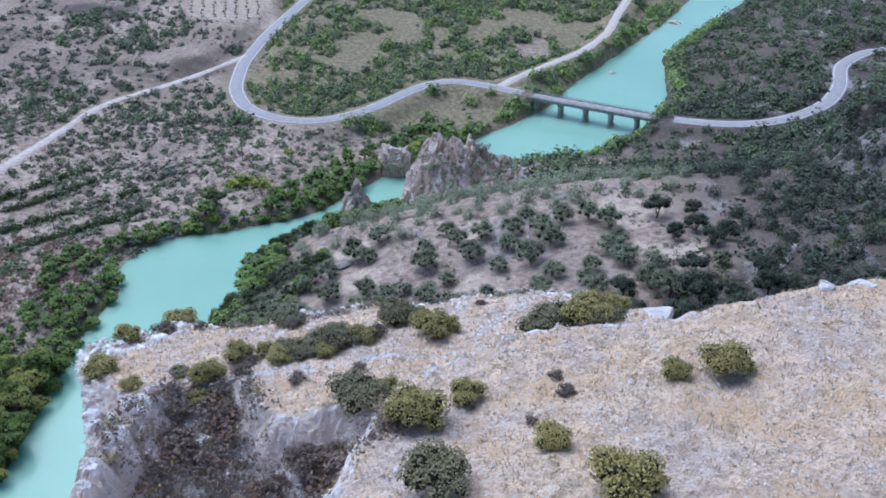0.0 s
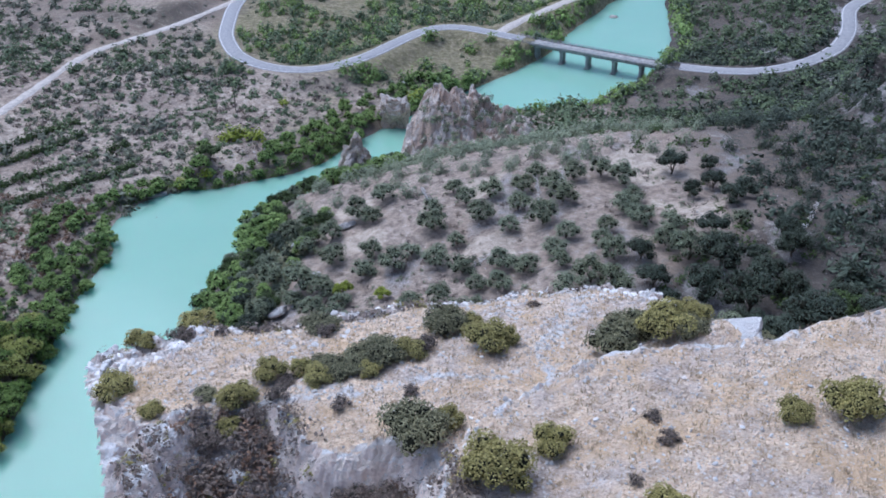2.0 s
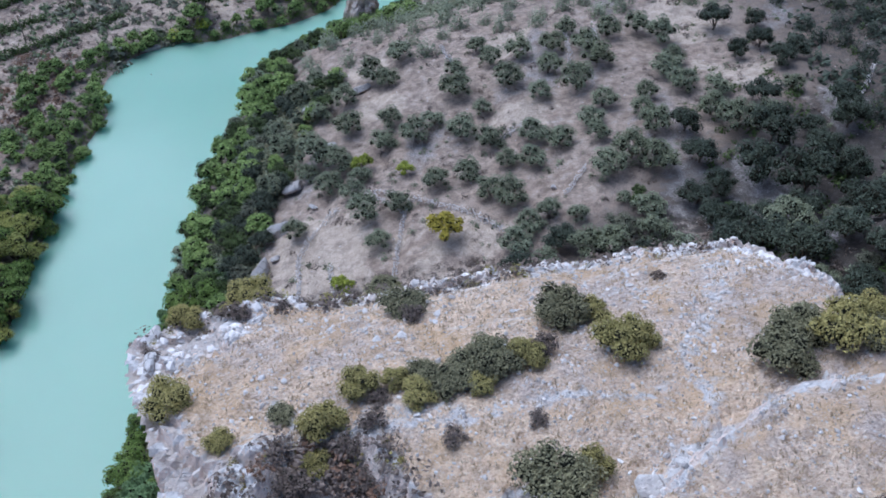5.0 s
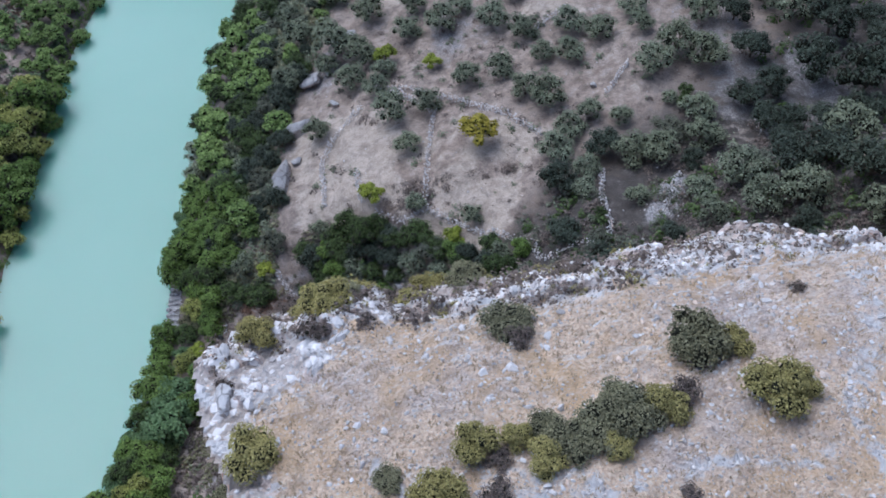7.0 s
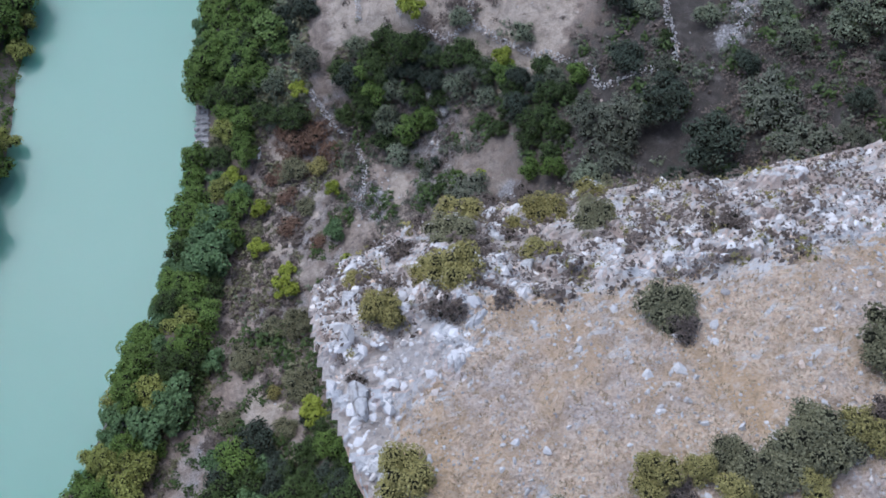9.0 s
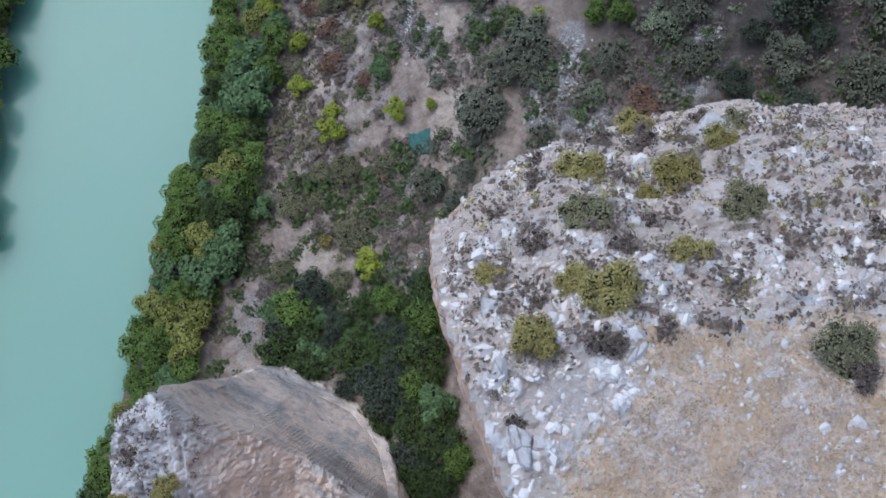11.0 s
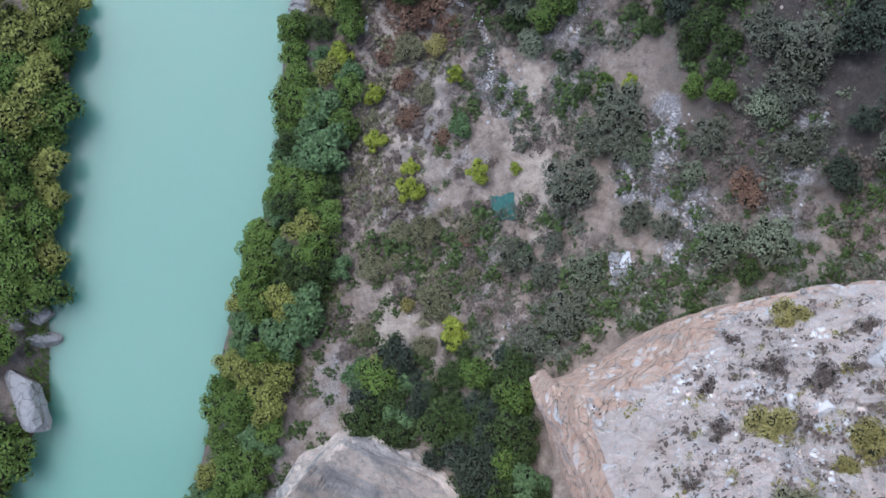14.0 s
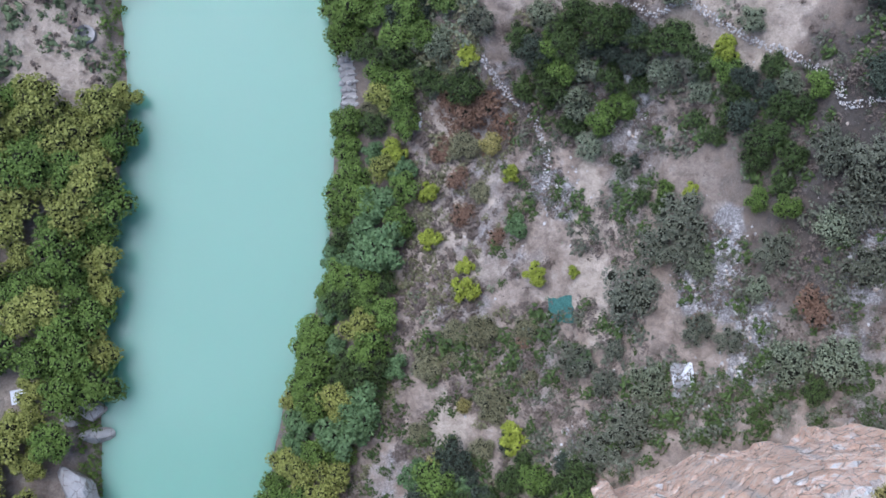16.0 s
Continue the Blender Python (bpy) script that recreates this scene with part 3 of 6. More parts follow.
rocky = 0.75 * gully + 0.2 + 0.3 * smooth(0.1, 0.45, fbm(X / 10, Y / 22, octaves=3, seed=65)) * (SIDE > 0) + 0.05 * smooth(95, 130, X) * (SIDE > 0)
meadow = np.clip(0.25 + 0.6 * fbm(X / 22, Y / 22, octaves=4, seed=68) + 0.45 * smooth(285, 320, Y) + 0.2 * smooth(-60, -30, X), 0, 0.85) * (SIDE < 0) * (1 - field) * (1 - 0.7 * field2) * smooth(170, 230, Y) * (0.35 + 0.65 * smooth(-88, -68, X))
paint_soil(ground.data, np.clip(np.stack([sand * (1 - 0.7 * meadow), growth_and_shade * (1 - field) * (1 - field2), rocky * (1 - 0.8 * field)], 1), 0, 1), meadow)
wx, wy, wf = sheet(lines((-400, 500, 60)), lines((-420, 1400, 60)))
water = tagged(new("water", mesh("water", np.stack([wx, wy, 0 * wx], 1), wf, WATER, True)), "still milky turquoise river water", "river", kind="structure")


# ---- cliffs ----
def resample(poly, spacing):
    """Points along a closed line, spacing metres apart as spacing(x, y) says, with the way out at each."""
    out = []
    for (ax, ay), (bx, by) in zip(poly, poly[1:] + poly[:1]):
        n = max(1, int(math.hypot(bx - ax, by - ay) / spacing(ax, ay)))
        out += [(ax + (bx - ax) * k / n, ay + (by - ay) * k / n) for k in range(n)]
    p = np.array(out)
    for _ in range(2):
        p = 0.5 * p + 0.25 * (np.roll(p, 1, 0) + np.roll(p, -1, 0))
    t = np.roll(p, -1, 0) - np.roll(p, 1, 0)
    n = np.stack([-t[:, 1], t[:, 0]], 1)
    return p, n / np.maximum(1e-6, np.hypot(n[:, 0], n[:, 1]))[:, None]


def cliff(name, rim, height, xs, ys, rows, lean, rough, mat, spacing, foot, label, straw):
    """A rock with a rugged top and steep broken walls down to the ground."""
    x, y, f = sheet(xs, ys)
    keep = inside(rim, x, y)
    f = f[keep[f].all(1)]
    used = np.unique(f)
    index = np.full(len(x), -1)
    index[used] = np.arange(len(used))
    x, y, f = x[used], y[used], index[f]
    z = height(x, y)
    p, out = resample(rim, spacing)
    if (out * (p - p.mean(0))).sum() < 0:
        out = -out
    inner = p - 0.9 * out
    k, s = len(p), np.linspace(0, 1, rows) ** 1.5
    crest = height(inner[:, 0], inner[:, 1])
    low = foot(p[:, 0], p[:, 1])
    wall = []
    run = np.concatenate([[0], np.cumsum(np.hypot(*np.diff(p, axis=0).T))])
    for i, t in enumerate(s):
        h = crest + (low - 2.5 - crest) * t
        push = -0.9 + lean(p[:, 0], p[:, 1], t) + min(1.0, t * 9) * 0.9
        q = p + out * push[:, None]
        bulge = rough * (fbm(q[:, 0] / 6, q[:, 1] / 6, h / 22, 4, 71) * 1.6 + 0.5 * np.round(2.4 * fbm(q[:, 0] / 3, q[:, 1] / 3, h / 12, 2, 74)) * 0.5) * min(1.0, t * 7)
        bulge = bulge + min(1.0, t * 7) * rough * (0.5 * fbm(q[:, 0] / 1.6, q[:, 1] / 1.6, h / 6, 3, 79) + 0.22 * np.round(2.6 * fbm(q[:, 0] / 1.7, q[:, 1] / 1.7, h / 8, 1, 80)))
        ledge = 0.1 * rough * vnoise(h / 2.2 + 0.6 * fbm(p[:, 0] / 5, p[:, 1] / 5, octaves=2, seed=78), 0 * h + 3.3, seed=77) * min(1.0, t * 6)
        broken = 0.75 * blocks(run + 0.8 * fbm(run / 3, h / 3, octaves=2, seed=82), h * 0.7, 2.6, 83) + 0.15 * blocks(run + 0.4 * fbm(run / 2, h / 2, octaves=2, seed=84), h * 0.8, 1.1, 87) - 0.2
        off = bulge + ledge + rough * min(1.0, t * 9) * broken
        q = q + out * np.where(off > 0.3, 0.3 + 0.2 * (off - 0.3), off)[:, None]
        wall.append(np.stack([q[:, 0], q[:, 1], h - (0.12 if i == 0 else 0)], 1))
    wall = np.concatenate(wall)
    i = np.arange(k)
    wf = np.concatenate([np.stack([r * k + i, r * k + (i + 1) % k, (r + 1) * k + (i + 1) % k, (r + 1) * k + i], 1) for r in range(rows - 1)]) + len(x)
    a, b = p[0], p[1]
    if np.cross(b - a, out[0]) > 0:
        wf = wf[:, ::-1]
    data = mesh(name, np.concatenate([np.stack([x, y, z], 1), wall]), np.concatenate([f, wf]), mat)
    cover = np.zeros((len(x) + len(wall), 3))
    cover[:len(x)] = np.stack(straw(x, y), 1)
    paint_soil(data, cover, np.concatenate([0 * x, np.ones(len(wall))]))
    return tagged(new(name, data), label, "cliff", kind="structure")


BANDS = ([(-17, 50.0), (-9, 48.6), (-4, 49.4), (1, 49.5)], [(-3.2, 41.4), (-0.6, 43.8), (1.6, 46.2), (2.6, 49), (2.4, 52), (5, 56), (6, 60)])


def bare_rock(x, y, wide=1.0):
    """How far bare rock shows on the promontory: its rims, steps and the broken northern side."""
    td, _, _, _ = along(TERRACE, x, y)
    gd = gully_depth(x, y)
    rd, _, _, _ = along(RIM + RIM[:1], x, y)
    tip = np.hypot(x + 24.5, y - 58) + 1.4 * fbm(x / 2.5, y / 2.5, octaves=3, seed=45)
    return np.clip(smooth(-1.8, 1.0, y - lip_line(x)) + 0.6 * smooth(2.0, 0.4, td) * smooth(24, 12, x) + 0.9 * smooth(1.3, 0.2, np.abs(gd)) * smooth(50, 47, y)
                   + smooth(3.0 * wide, 0.8, rd) + 0.8 * smooth(6.5 * wide, 2.5, tip) + 0.8 * smooth(-16.4, -17.6, x) * smooth(48.5, 46.5, y), 0, 1)


def craggy_top(x, y, gaps=False):
    """The promontory's top with its broken blocks; or how far each spot is a gap between them."""
    z = 0 * x if gaps else top(x, y)
    raw = bare_rock(x, y)
    wx, wy = x + 0.7 * fbm(x / 1.5, y / 1.5, octaves=2, seed=3), y + 0.45 * x + 0.5 * fbm(x / 1.5, y / 1.5, octaves=2, seed=4)
    large, small = blocks(wx * 0.8, wy * 1.35, 2.6, 81), blocks(wx * 0.8, wy * 1.25, 1.25, 85)
    if gaps:
        return raw * np.maximum(0.95 * smooth(0.36, 0.10, small), smooth(0.30, 0.06, large))
    return z + raw * (1.0 * large + 0.55 * small - 0.7) + 0.07 * blocks(x, y, 0.8, 88)


def straw_cover(x, y):
    raw = bare_rock(x, y, 0.85)
    bands = np.minimum.reduce([along(l, x, y)[0] for l in BANDS])
    raw = np.maximum(raw, 0.45 * smooth(1.4, 0.2, bands + 0.9 * fbm(x / 1.5, y / 1.5, octaves=3, seed=47)))
    floor = smooth(0.3, 1.0, gully_depth(x, y)) * smooth(-18.4, -16.8, x)
    hedge = smooth(2.4, 0.8, along([(-14, 50.6), (-9, 51.6), (-5, 53), (-1, 54)], x, y)[0])
    return 0.9 - 0.82 * raw * (1 - floor), np.clip(floor + 0.35 * hedge, 0, 1), craggy_top(x, y, True)


promontory = cliff("cliff_promontory", RIM, craggy_top, lines((-40, -30, 2), (-30, 46, 0.26), (46, 100, 2)), lines((-96, 16, 3), (16, 50, 0.3), (50, 78, 0.24)), 110, lambda x, y, t: -4.6 * t ** 1.4 * smooth(66, 70, y) * smooth(0, -10, x) - 2.6 * t * smooth(68, 62, y), 1.0, ROCK,
                   lambda x, y: 0.45 if y > 15 and x < 30 else 3.0, land, "pale limestone promontory topped with dry grass", straw_cover)

SHOULDER = [(-55.5, 44), (-55.2, 53), (-54.2, 56.4), (-51.6, 58.4), (-48.6, 60.2), (-45.2, 60.2), (-41.0, 58.0), (-37.0, 55.8), (-33.6, 51.6), (-31.5, 45), (-32, 30), (-36, 20), (-50, 18), (-58, 30)]


def shoulder_top(x, y):
    """White broken rock in the west, a steep smooth face towards the north-east."""
    s = 0.55 * (x + 49) + 0.83 * (y - 56.2) + 0.7 * fbm(x / 4, y / 4, octaves=3, seed=90)
    ledge = 0.7 * np.sin(0.8 * s + 0.12 * x) + 1.6 * fbm(x / 5 + y / 5, s * 0.5, octaves=2, seed=92)
    face = np.where(s > 1.5, 24 - 3.1 * (s - 1.5), 24 + 14 * (1.5 - s)) + 0.7 * ledge
    flat = 42.6 + 0.25 * s - 1.4 * np.clip(x + 49.5, 0, 8) + 1.4 * fbm(x / 4, y / 4, octaves=4, seed=91) - 0.4 * np.maximum(0, y - 56)
    white = smooth(1.4, 0.2, s)
    z = np.minimum(face, flat) + (0.05 + 0.95 * white) * (0.9 * blocks(x + 0.3 * y, y, 1.7, 93) + 0.45 * blocks(x, y, 0.7, 95) - 0.4)
    return np.maximum(z, land(x, y) + 0.8 + 0.5 * fbm(x / 3, y / 3, octaves=3, seed=94))


cliff("cliff_shoulder", SHOULDER, shoulder_top, lines((-60, -30, 0.26)), lines((17, 40, 1.0), (40, 63, 0.26)), 26, lambda x, y, t: 1.0 * t + 0 * x, 0.7, SHELF, lambda x, y: 0.6, land,
      "lower limestone shoulder below the promontory", lambda x, y: (0 * x + 0.12, 0 * x, 0 * x))

KNOLL = [(-10.2, 243), (-9.4, 250), (-5, 255.5), (3, 257.5), (10, 258), (18, 255), (24, 247), (22, 238), (13, 230), (4, 227), (-3, 229), (-8, 235)]


def knoll_top(x, y):
    """Sharp fins of grey rock, highest in the west."""
    z = 18.5 - 0.055 * (x + 0.5) ** 2 * np.where(x < 0, 2.4, 0.7) - 0.06 * (y - 247 - 0.2 * x) ** 2 * np.where(y > 247, 1.3, 0.7)
    fins = np.abs(fbm((x + 0.5 * y) / 3.2, (y - 0.3 * x) / 7, octaves=3, seed=101))
    return np.maximum(z, 8 + 0.1 * x) + 5.0 * (0.35 - fins) + 3.0 * blocks(x, y, 3.4, 103) + 1.3 * blocks(x, y, 1.4, 105)


cliff("cliff_knoll", KNOLL, knoll_top, lines((-14, 26, 0.5)), lines((226, 260, 0.5)), 22, lambda x, y, t: 2.5 * t + 0 * x, 1.6, CRAG, lambda x, y: 0.9, land,
      "rugged grey limestone knoll above the narrows", lambda x, y: (0 * x, 0 * x, 0 * x))


# ---- roads and bridge ----
def ribbon(name, line, half, mat, label, lift=0.12, step=2.0, edge=0.25):
    pts = []
    for (ax, ay), (bx, by) in zip(line, line[1:]):
        n = max(1, int(math.hypot(bx - ax, by - ay) / step))
        pts += [(ax + (bx - ax) * k / n, ay + (by - ay) * k / n) for k in range(n)]
    p = np.array(pts + [line[-1]], float)
    for _ in range(14):
        p[1:-1] = 0.5 * p[1:-1] + 0.25 * (p[2:] + p[:-2])
    t = np.gradient(p, axis=0)
    n = np.stack([-t[:, 1], t[:, 0]], 1)
    n /= np.hypot(n[:, 0], n[:, 1])[:, None]
    z = land(p[:, 0], p[:, 1]) + lift
    wob = edge * fbm(p[:, 0] / 3, p[:, 1] / 3, octaves=3, seed=111)
    rows = [(p + n * (o + np.sign(o) * wob)[:, None] if o else p, dz) for o, dz in ((-half - 0.5, -0.5), (-half, 0), (0, 0.05), (half, 0), (half + 0.5, -0.5))]
    v = np.concatenate([np.stack([q[:, 0], q[:, 1], z + dz], 1) for q, dz in rows])
    k = len(p)
    i = np.arange(k - 1)
    f = np.concatenate([np.stack([r * k + i + 1, r * k + i, (r + 1) * k + i, (r + 1) * k + i + 1], 1) for r in range(4)])
    ob = tagged(new(name, mesh(name, v, f, mat, True)), label, name, kind="structure")
    return ob, p, n, z


road, rp, rn, rz = ribbon("road_west", ROAD, 2.6, ASPHALT, "grey asphalt valley road bending above the river", 0.15, 2.0, 0.08)
_, ep, en, ez = ribbon("road_east", ROAD_EAST, 2.7, ASPHALT, "grey asphalt road climbing round the hillside", 0.15, 2.0, 0.15)
ribbon("track_river", LANE, 1.9, GRAVEL, "pale gravel lane beside the river", 0.13, 2.0, 0.6)
ribbon("track_dirt", DIRT, 1.5, GRAVEL, "pale dirt track across the scrub", 0.13, 2.0, 0.9)
for p, n, z in ((rp, rn, rz), (ep, en, ez)):
    for o in (-2.25, 2.25):
        a, b = p + n * (o - 0.11), p + n * (o + 0.11)
        k = len(p)
        v = np.concatenate([np.stack([q[:, 0], q[:, 1], z + 0.05], 1) for q in (a, b)])
        i = np.arange(k - 1)
        tagged(new("road_marking", mesh("road_marking", v, np.stack([i + 1, i, i + k, i + k + 1], 1), PAINT)), "worn white edge line of the road", "marking", kind="structure")


def box(bm, size, m):
    bmesh.ops.create_cube(bm, size=1, matrix=m @ Matrix.Diagonal((*size, 1)))


def bridge():
    a, b = Vector((27, 330, 5.75)), Vector((79.5, 300.5, 5.75))
    way = (b - a).normalized()
    turn = Matrix.Rotation(math.atan2(way.y, way.x), 4, "Z")
    root = tagged(new("road_bridge"), "narrow concrete road bridge on slender piers", "bridge")
    root.matrix_basis = Matrix.Translation(a) @ turn
    size = (b - a).length
    bm = bmesh.new()
    box(bm, (size + 4, 5.4, 0.35), Matrix.Translation((size / 2, 0, -0.1)))
    box(bm, (size, 0.5, 0.8), Matrix.Translation((size / 2, -1.7, -0.65)))
    box(bm, (size, 0.5, 0.8), Matrix.Translation((size / 2, 1.7, -0.65)))
    bmesh.ops.bevel(bm, geom=list(bm.edges), offset=0.04, segments=1, affect="EDGES")
    part("deck", bm_data("deck", bm, CONCRETE), root)
    kerbs = {}
    for y in (-2.55, 2.55):
        bm = bmesh.new()
        box(bm, (size + 2, 0.22, 0.3), Matrix.Translation((size / 2, y, 0.2)))
        kerbs[y] = part("kerb", bm_data("kerb", bm, CONCRETE), root)
        for z in (0.62, 0.98):
            bm = bmesh.new()
            box(bm, (size + 2, 0.09, 0.09), Matrix.Translation((size / 2, y, z)))
            part("rail", bm_data("rail", bm, METAL), kerbs[y], "grey steel rail")
    bm = bmesh.new()
    box(bm, (0.12, 0.12, 0.9), Matrix.Translation((0, 0, 0.62)))
    post = bm_data("post", bm, METAL)
    for k in range(27):
        for y in (-2.55, 2.55):
            part("post", post, kerbs[y], "grey steel railing post").location = (1 + k * (size - 2) / 26, y, 0)
    bm = bmesh.new()
    box(bm, (1.0, 3.4, 7.0), Matrix.Translation((0, 0, -4.4)))
    box(bm, (1.4, 4.4, 0.6), Matrix.Translation((0, 0, -1.3)))
    box(bm, (1.7, 4.2, 1.6), Matrix.Translation((0, 0, -6.2)))
    bmesh.ops.bevel(bm, geom=list(bm.edges), offset=0.1, segments=1, affect="EDGES")
    pier = bm_data("pier", bm, CONCRETE)
    for s in (8, 17.5, 27, 36.5, 46):
        part("pier", pier, root).location = (s, 0, 0)
    for s in (-0.5, size + 0.5):
        bm = bmesh.new()
        box(bm, (3.4, 6, 6), Matrix.Translation((0, 0, -3.4)))
        bmesh.ops.bevel(bm, geom=list(bm.edges), offset=0.15, segments=1, affect="EDGES")
        part("abutment", bm_data("abutment", bm, CONCRETE), root).location = (s, 0, 0)


bridge()


# ---- plants ----
def ball_points(n, rng):
    v = rng.normal(size=(n, 3))
    return v / np.linalg.norm(v, axis=1)[:, None]


def leaf_cloud(lumps, count, size, rng, shell=0.72):
    """Folded leaf clumps scattered over a set of lumps (x, y, z, rx, rz), ragged at the outside."""
    lumps = np.array(lumps, float)
    area = lumps[:, 3] ** 2
    pick = rng.choice(len(lumps), count, p=area / area.sum())
    d = ball_points(count, rng)
    d[:, 2] = np.where(d[:, 2] < -0.35, -d[:, 2], d[:, 2])
    r = shell + (1.08 - shell) * rng.random(count) ** 0.7
    L = lumps[pick]
    c = L[:, :3] + d * np.stack([L[:, 3], L[:, 3], L[:, 4]], 1) * r[:, None]
    n = 0.9 * d + 0.9 * ball_points(count, rng) + np.array([0, 0, 0.4])
    n /= np.linalg.norm(n, axis=1)[:, None]
    u = np.cross(n, ball_points(count, rng))
    u /= np.maximum(1e-6, np.linalg.norm(u, axis=1))[:, None]
    v = np.cross(n, u)
    s = size * (0.6 + 0.8 * rng.random(count))[:, None]
    w = s * (0.45 + 0.35 * rng.random(count))[:, None]
    fold = n * s * 0.28
    verts = np.stack([c - u * s, c - v * w - fold, c + u * s, c + v * w - fold], 1).reshape(-1, 3)
    i = np.arange(count) * 4
    return verts, np.concatenate([np.stack([i, i + 1, i + 2], 1), np.stack([i, i + 2, i + 3], 1)])


BALL = bmesh.new()
bmesh.ops.create_icosphere(BALL, subdivisions=1, radius=1)
BALL_V, BALL_F = np.array([v.co[:] for v in BALL.verts]), np.array([[v.index for v in f.verts] for f in BALL.faces])
BALL.free()


def crown(lumps, count, size, mat, seed, shell=0.72, core=0.66):
    rng = np.random.default_rng(seed)
    v, f = leaf_cloud(lumps, count, size, rng, shell)
    vs, fs, k, leaves = [v], [f], len(v), len(f)
    # dark balls inside the lumps, coloured as the crown's inner shade
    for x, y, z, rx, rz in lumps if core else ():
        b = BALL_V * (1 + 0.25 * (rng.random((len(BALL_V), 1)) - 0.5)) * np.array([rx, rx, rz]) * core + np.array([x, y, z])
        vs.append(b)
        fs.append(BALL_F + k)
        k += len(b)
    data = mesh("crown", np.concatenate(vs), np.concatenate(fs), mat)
    data.materials.append(CORE_SHADE)
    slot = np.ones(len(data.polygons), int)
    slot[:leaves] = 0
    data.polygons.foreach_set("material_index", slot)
    return data


def stem(bm, a, b, ra, rb, bend, rng, sides=6, cuts=4, start=None):
    a, b = Vector(a), Vector(b)
    off = Vector((rng.uniform(-1, 1), rng.uniform(-1, 1), 0)) * bend
    rings = [start] if start else []
    for i in range(1 if start else 0, cuts + 1):
        t = i / cuts
        c = a.lerp(b, t) + off * math.sin(math.pi * t)
        r = ra + (rb - ra) * t
        rings.append([bm.verts.new((c.x + r * math.cos(2 * math.pi * k / sides), c.y + r * math.sin(2 * math.pi * k / sides), c.z)) for k in range(sides)])
    for p, q in zip(rings, rings[1:]):
        for k in range(sides):
            bm.faces.new((p[k], p[(k + 1) % sides], q[(k + 1) % sides], q[k]))
    return rings[-1]


def trunk(height, radius, lumps, seed):
    rng = random.Random(seed)
    bm = bmesh.new()
    fork = Vector((rng.uniform(-0.3, 0.3), rng.uniform(-0.3, 0.3), height))
    neck = stem(bm, (0, 0, -0.6), fork, radius * 1.4, radius * 0.8, 0.2, rng)
    for x, y, z, rx, rz in lumps[:7]:
        stem(bm, fork, (x, y, z), radius * 0.6, radius * 0.12, 0.25, rng, 6, 3, neck)
    return bm_data("trunk", bm, BARK, True)


def make_plant(name, label, category, group, r, h, base, lumps_n, count, size, mat, seed, spread=0.76, lump=0.37, core=0.66, trunk_r=0.16):
    """A tree or bush at the origin: a trunk with limbs and a crown of leaf clumps."""
    rng = random.Random(seed)
    lumps = []
    for k in range(lumps_n):
        a = 2.4 * k + rng.uniform(-0.4, 0.4)
        d = r * spread * math.sqrt((k + 0.4) / lumps_n)
        lr = r * lump * rng.uniform(0.75, 1.25)
        lumps.append((d * math.cos(a), d * math.sin(a), base + (h - base) * (0.62 - 0.42 * (d / r) ** 2 + rng.uniform(-0.17, 0.17)), lr, lr * rng.uniform(0.75, 1.05) * min(1.0, (h - base) / r)))
    root = tagged(new(name), label, category, group)
    part("trunk", trunk(max(0.15, base * 0.8), trunk_r, lumps, seed), root)
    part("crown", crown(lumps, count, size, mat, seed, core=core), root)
    return root


PLANTED = {}


def plant(kinds, spots, rng):
    """Sets plants of the given kinds at (x, y, size), on whatever lies there."""
    feet = stand(np.array([q[0] for q in spots], float), np.array([q[1] for q in spots], float)) if spots else ()
    for (x, y, s, *z), foot in zip(spots, feet):
        kind = rng.choice(kinds)
        PLANTED.setdefault(kind, []).append((x, y, z[0] if z else float(foot), s, rng.uniform(0, 360), rng.uniform(0.85, 1.15)))


def set_plants(makers):
    for kind, spots in PLANTED.items():
        root = makers[kind]()
        for i, (x, y, z, s, turn, tall) in enumerate(spots):
            m = Matrix.LocRotScale((x, y, z - 0.1), Euler((0, 0, radians(turn))), (s, s, s * tall))
            if i < len(spots) - 1:
                copy_thing(root, m)
            else:
                root.matrix_basis = m


def scatter(n, box_, keep, gap, rng):
    """Random spots in a box (x0, y0, x1, y1) that keep() allows, no two nearer than gap."""
    x0, y0, x1, y1 = box_
    pts, cells = [], {}
    xs, ys = rng.uniform(x0, x1, 60000), rng.uniform(y0, y1, 60000)
    ok = keep(xs, ys)
    for x, y in zip(xs[ok], ys[ok]):
        c = (int(x // gap), int(y // gap))
        if any(math.hypot(x - q[0], y - q[1]) < gap for i in (-1, 0, 1) for j in (-1, 0, 1) for q in cells.get((c[0] + i, c[1] + j), ())):
            continue
        cells.setdefault(c, []).append((x, y))
        pts.append((float(x), float(y)))
        if len(pts) >= n:
            break
    return pts


MAKERS = {}


def kind_of(key, n, *args, **kw):
    for i in range(n):
        MAKERS[f"{key}{i}"] = lambda i=i: make_plant(*args, **dict(kw, seed=hash_seed(key, i)))


def hash_seed(key, i):
    return sum(ord(c) * 31 ** k for k, c in enumerate(key)) % 9973 + 7 * i


kind_of("olive", 4, "olive_tree", "grey-green olive tree on the stony slope", "tree", "olive trees on the slope", 2.5, 4.1, 0.25, 17, 1900, 0.12, OLIVE, spread=0.82, lump=0.33, core=0.55)
kind_of("far", 3, "alder_tree", "dense green alder tree on the bank", "tree", "riverside trees", 2.8, 5.2, 0.5, 13, 900, 0.25, ALDER)
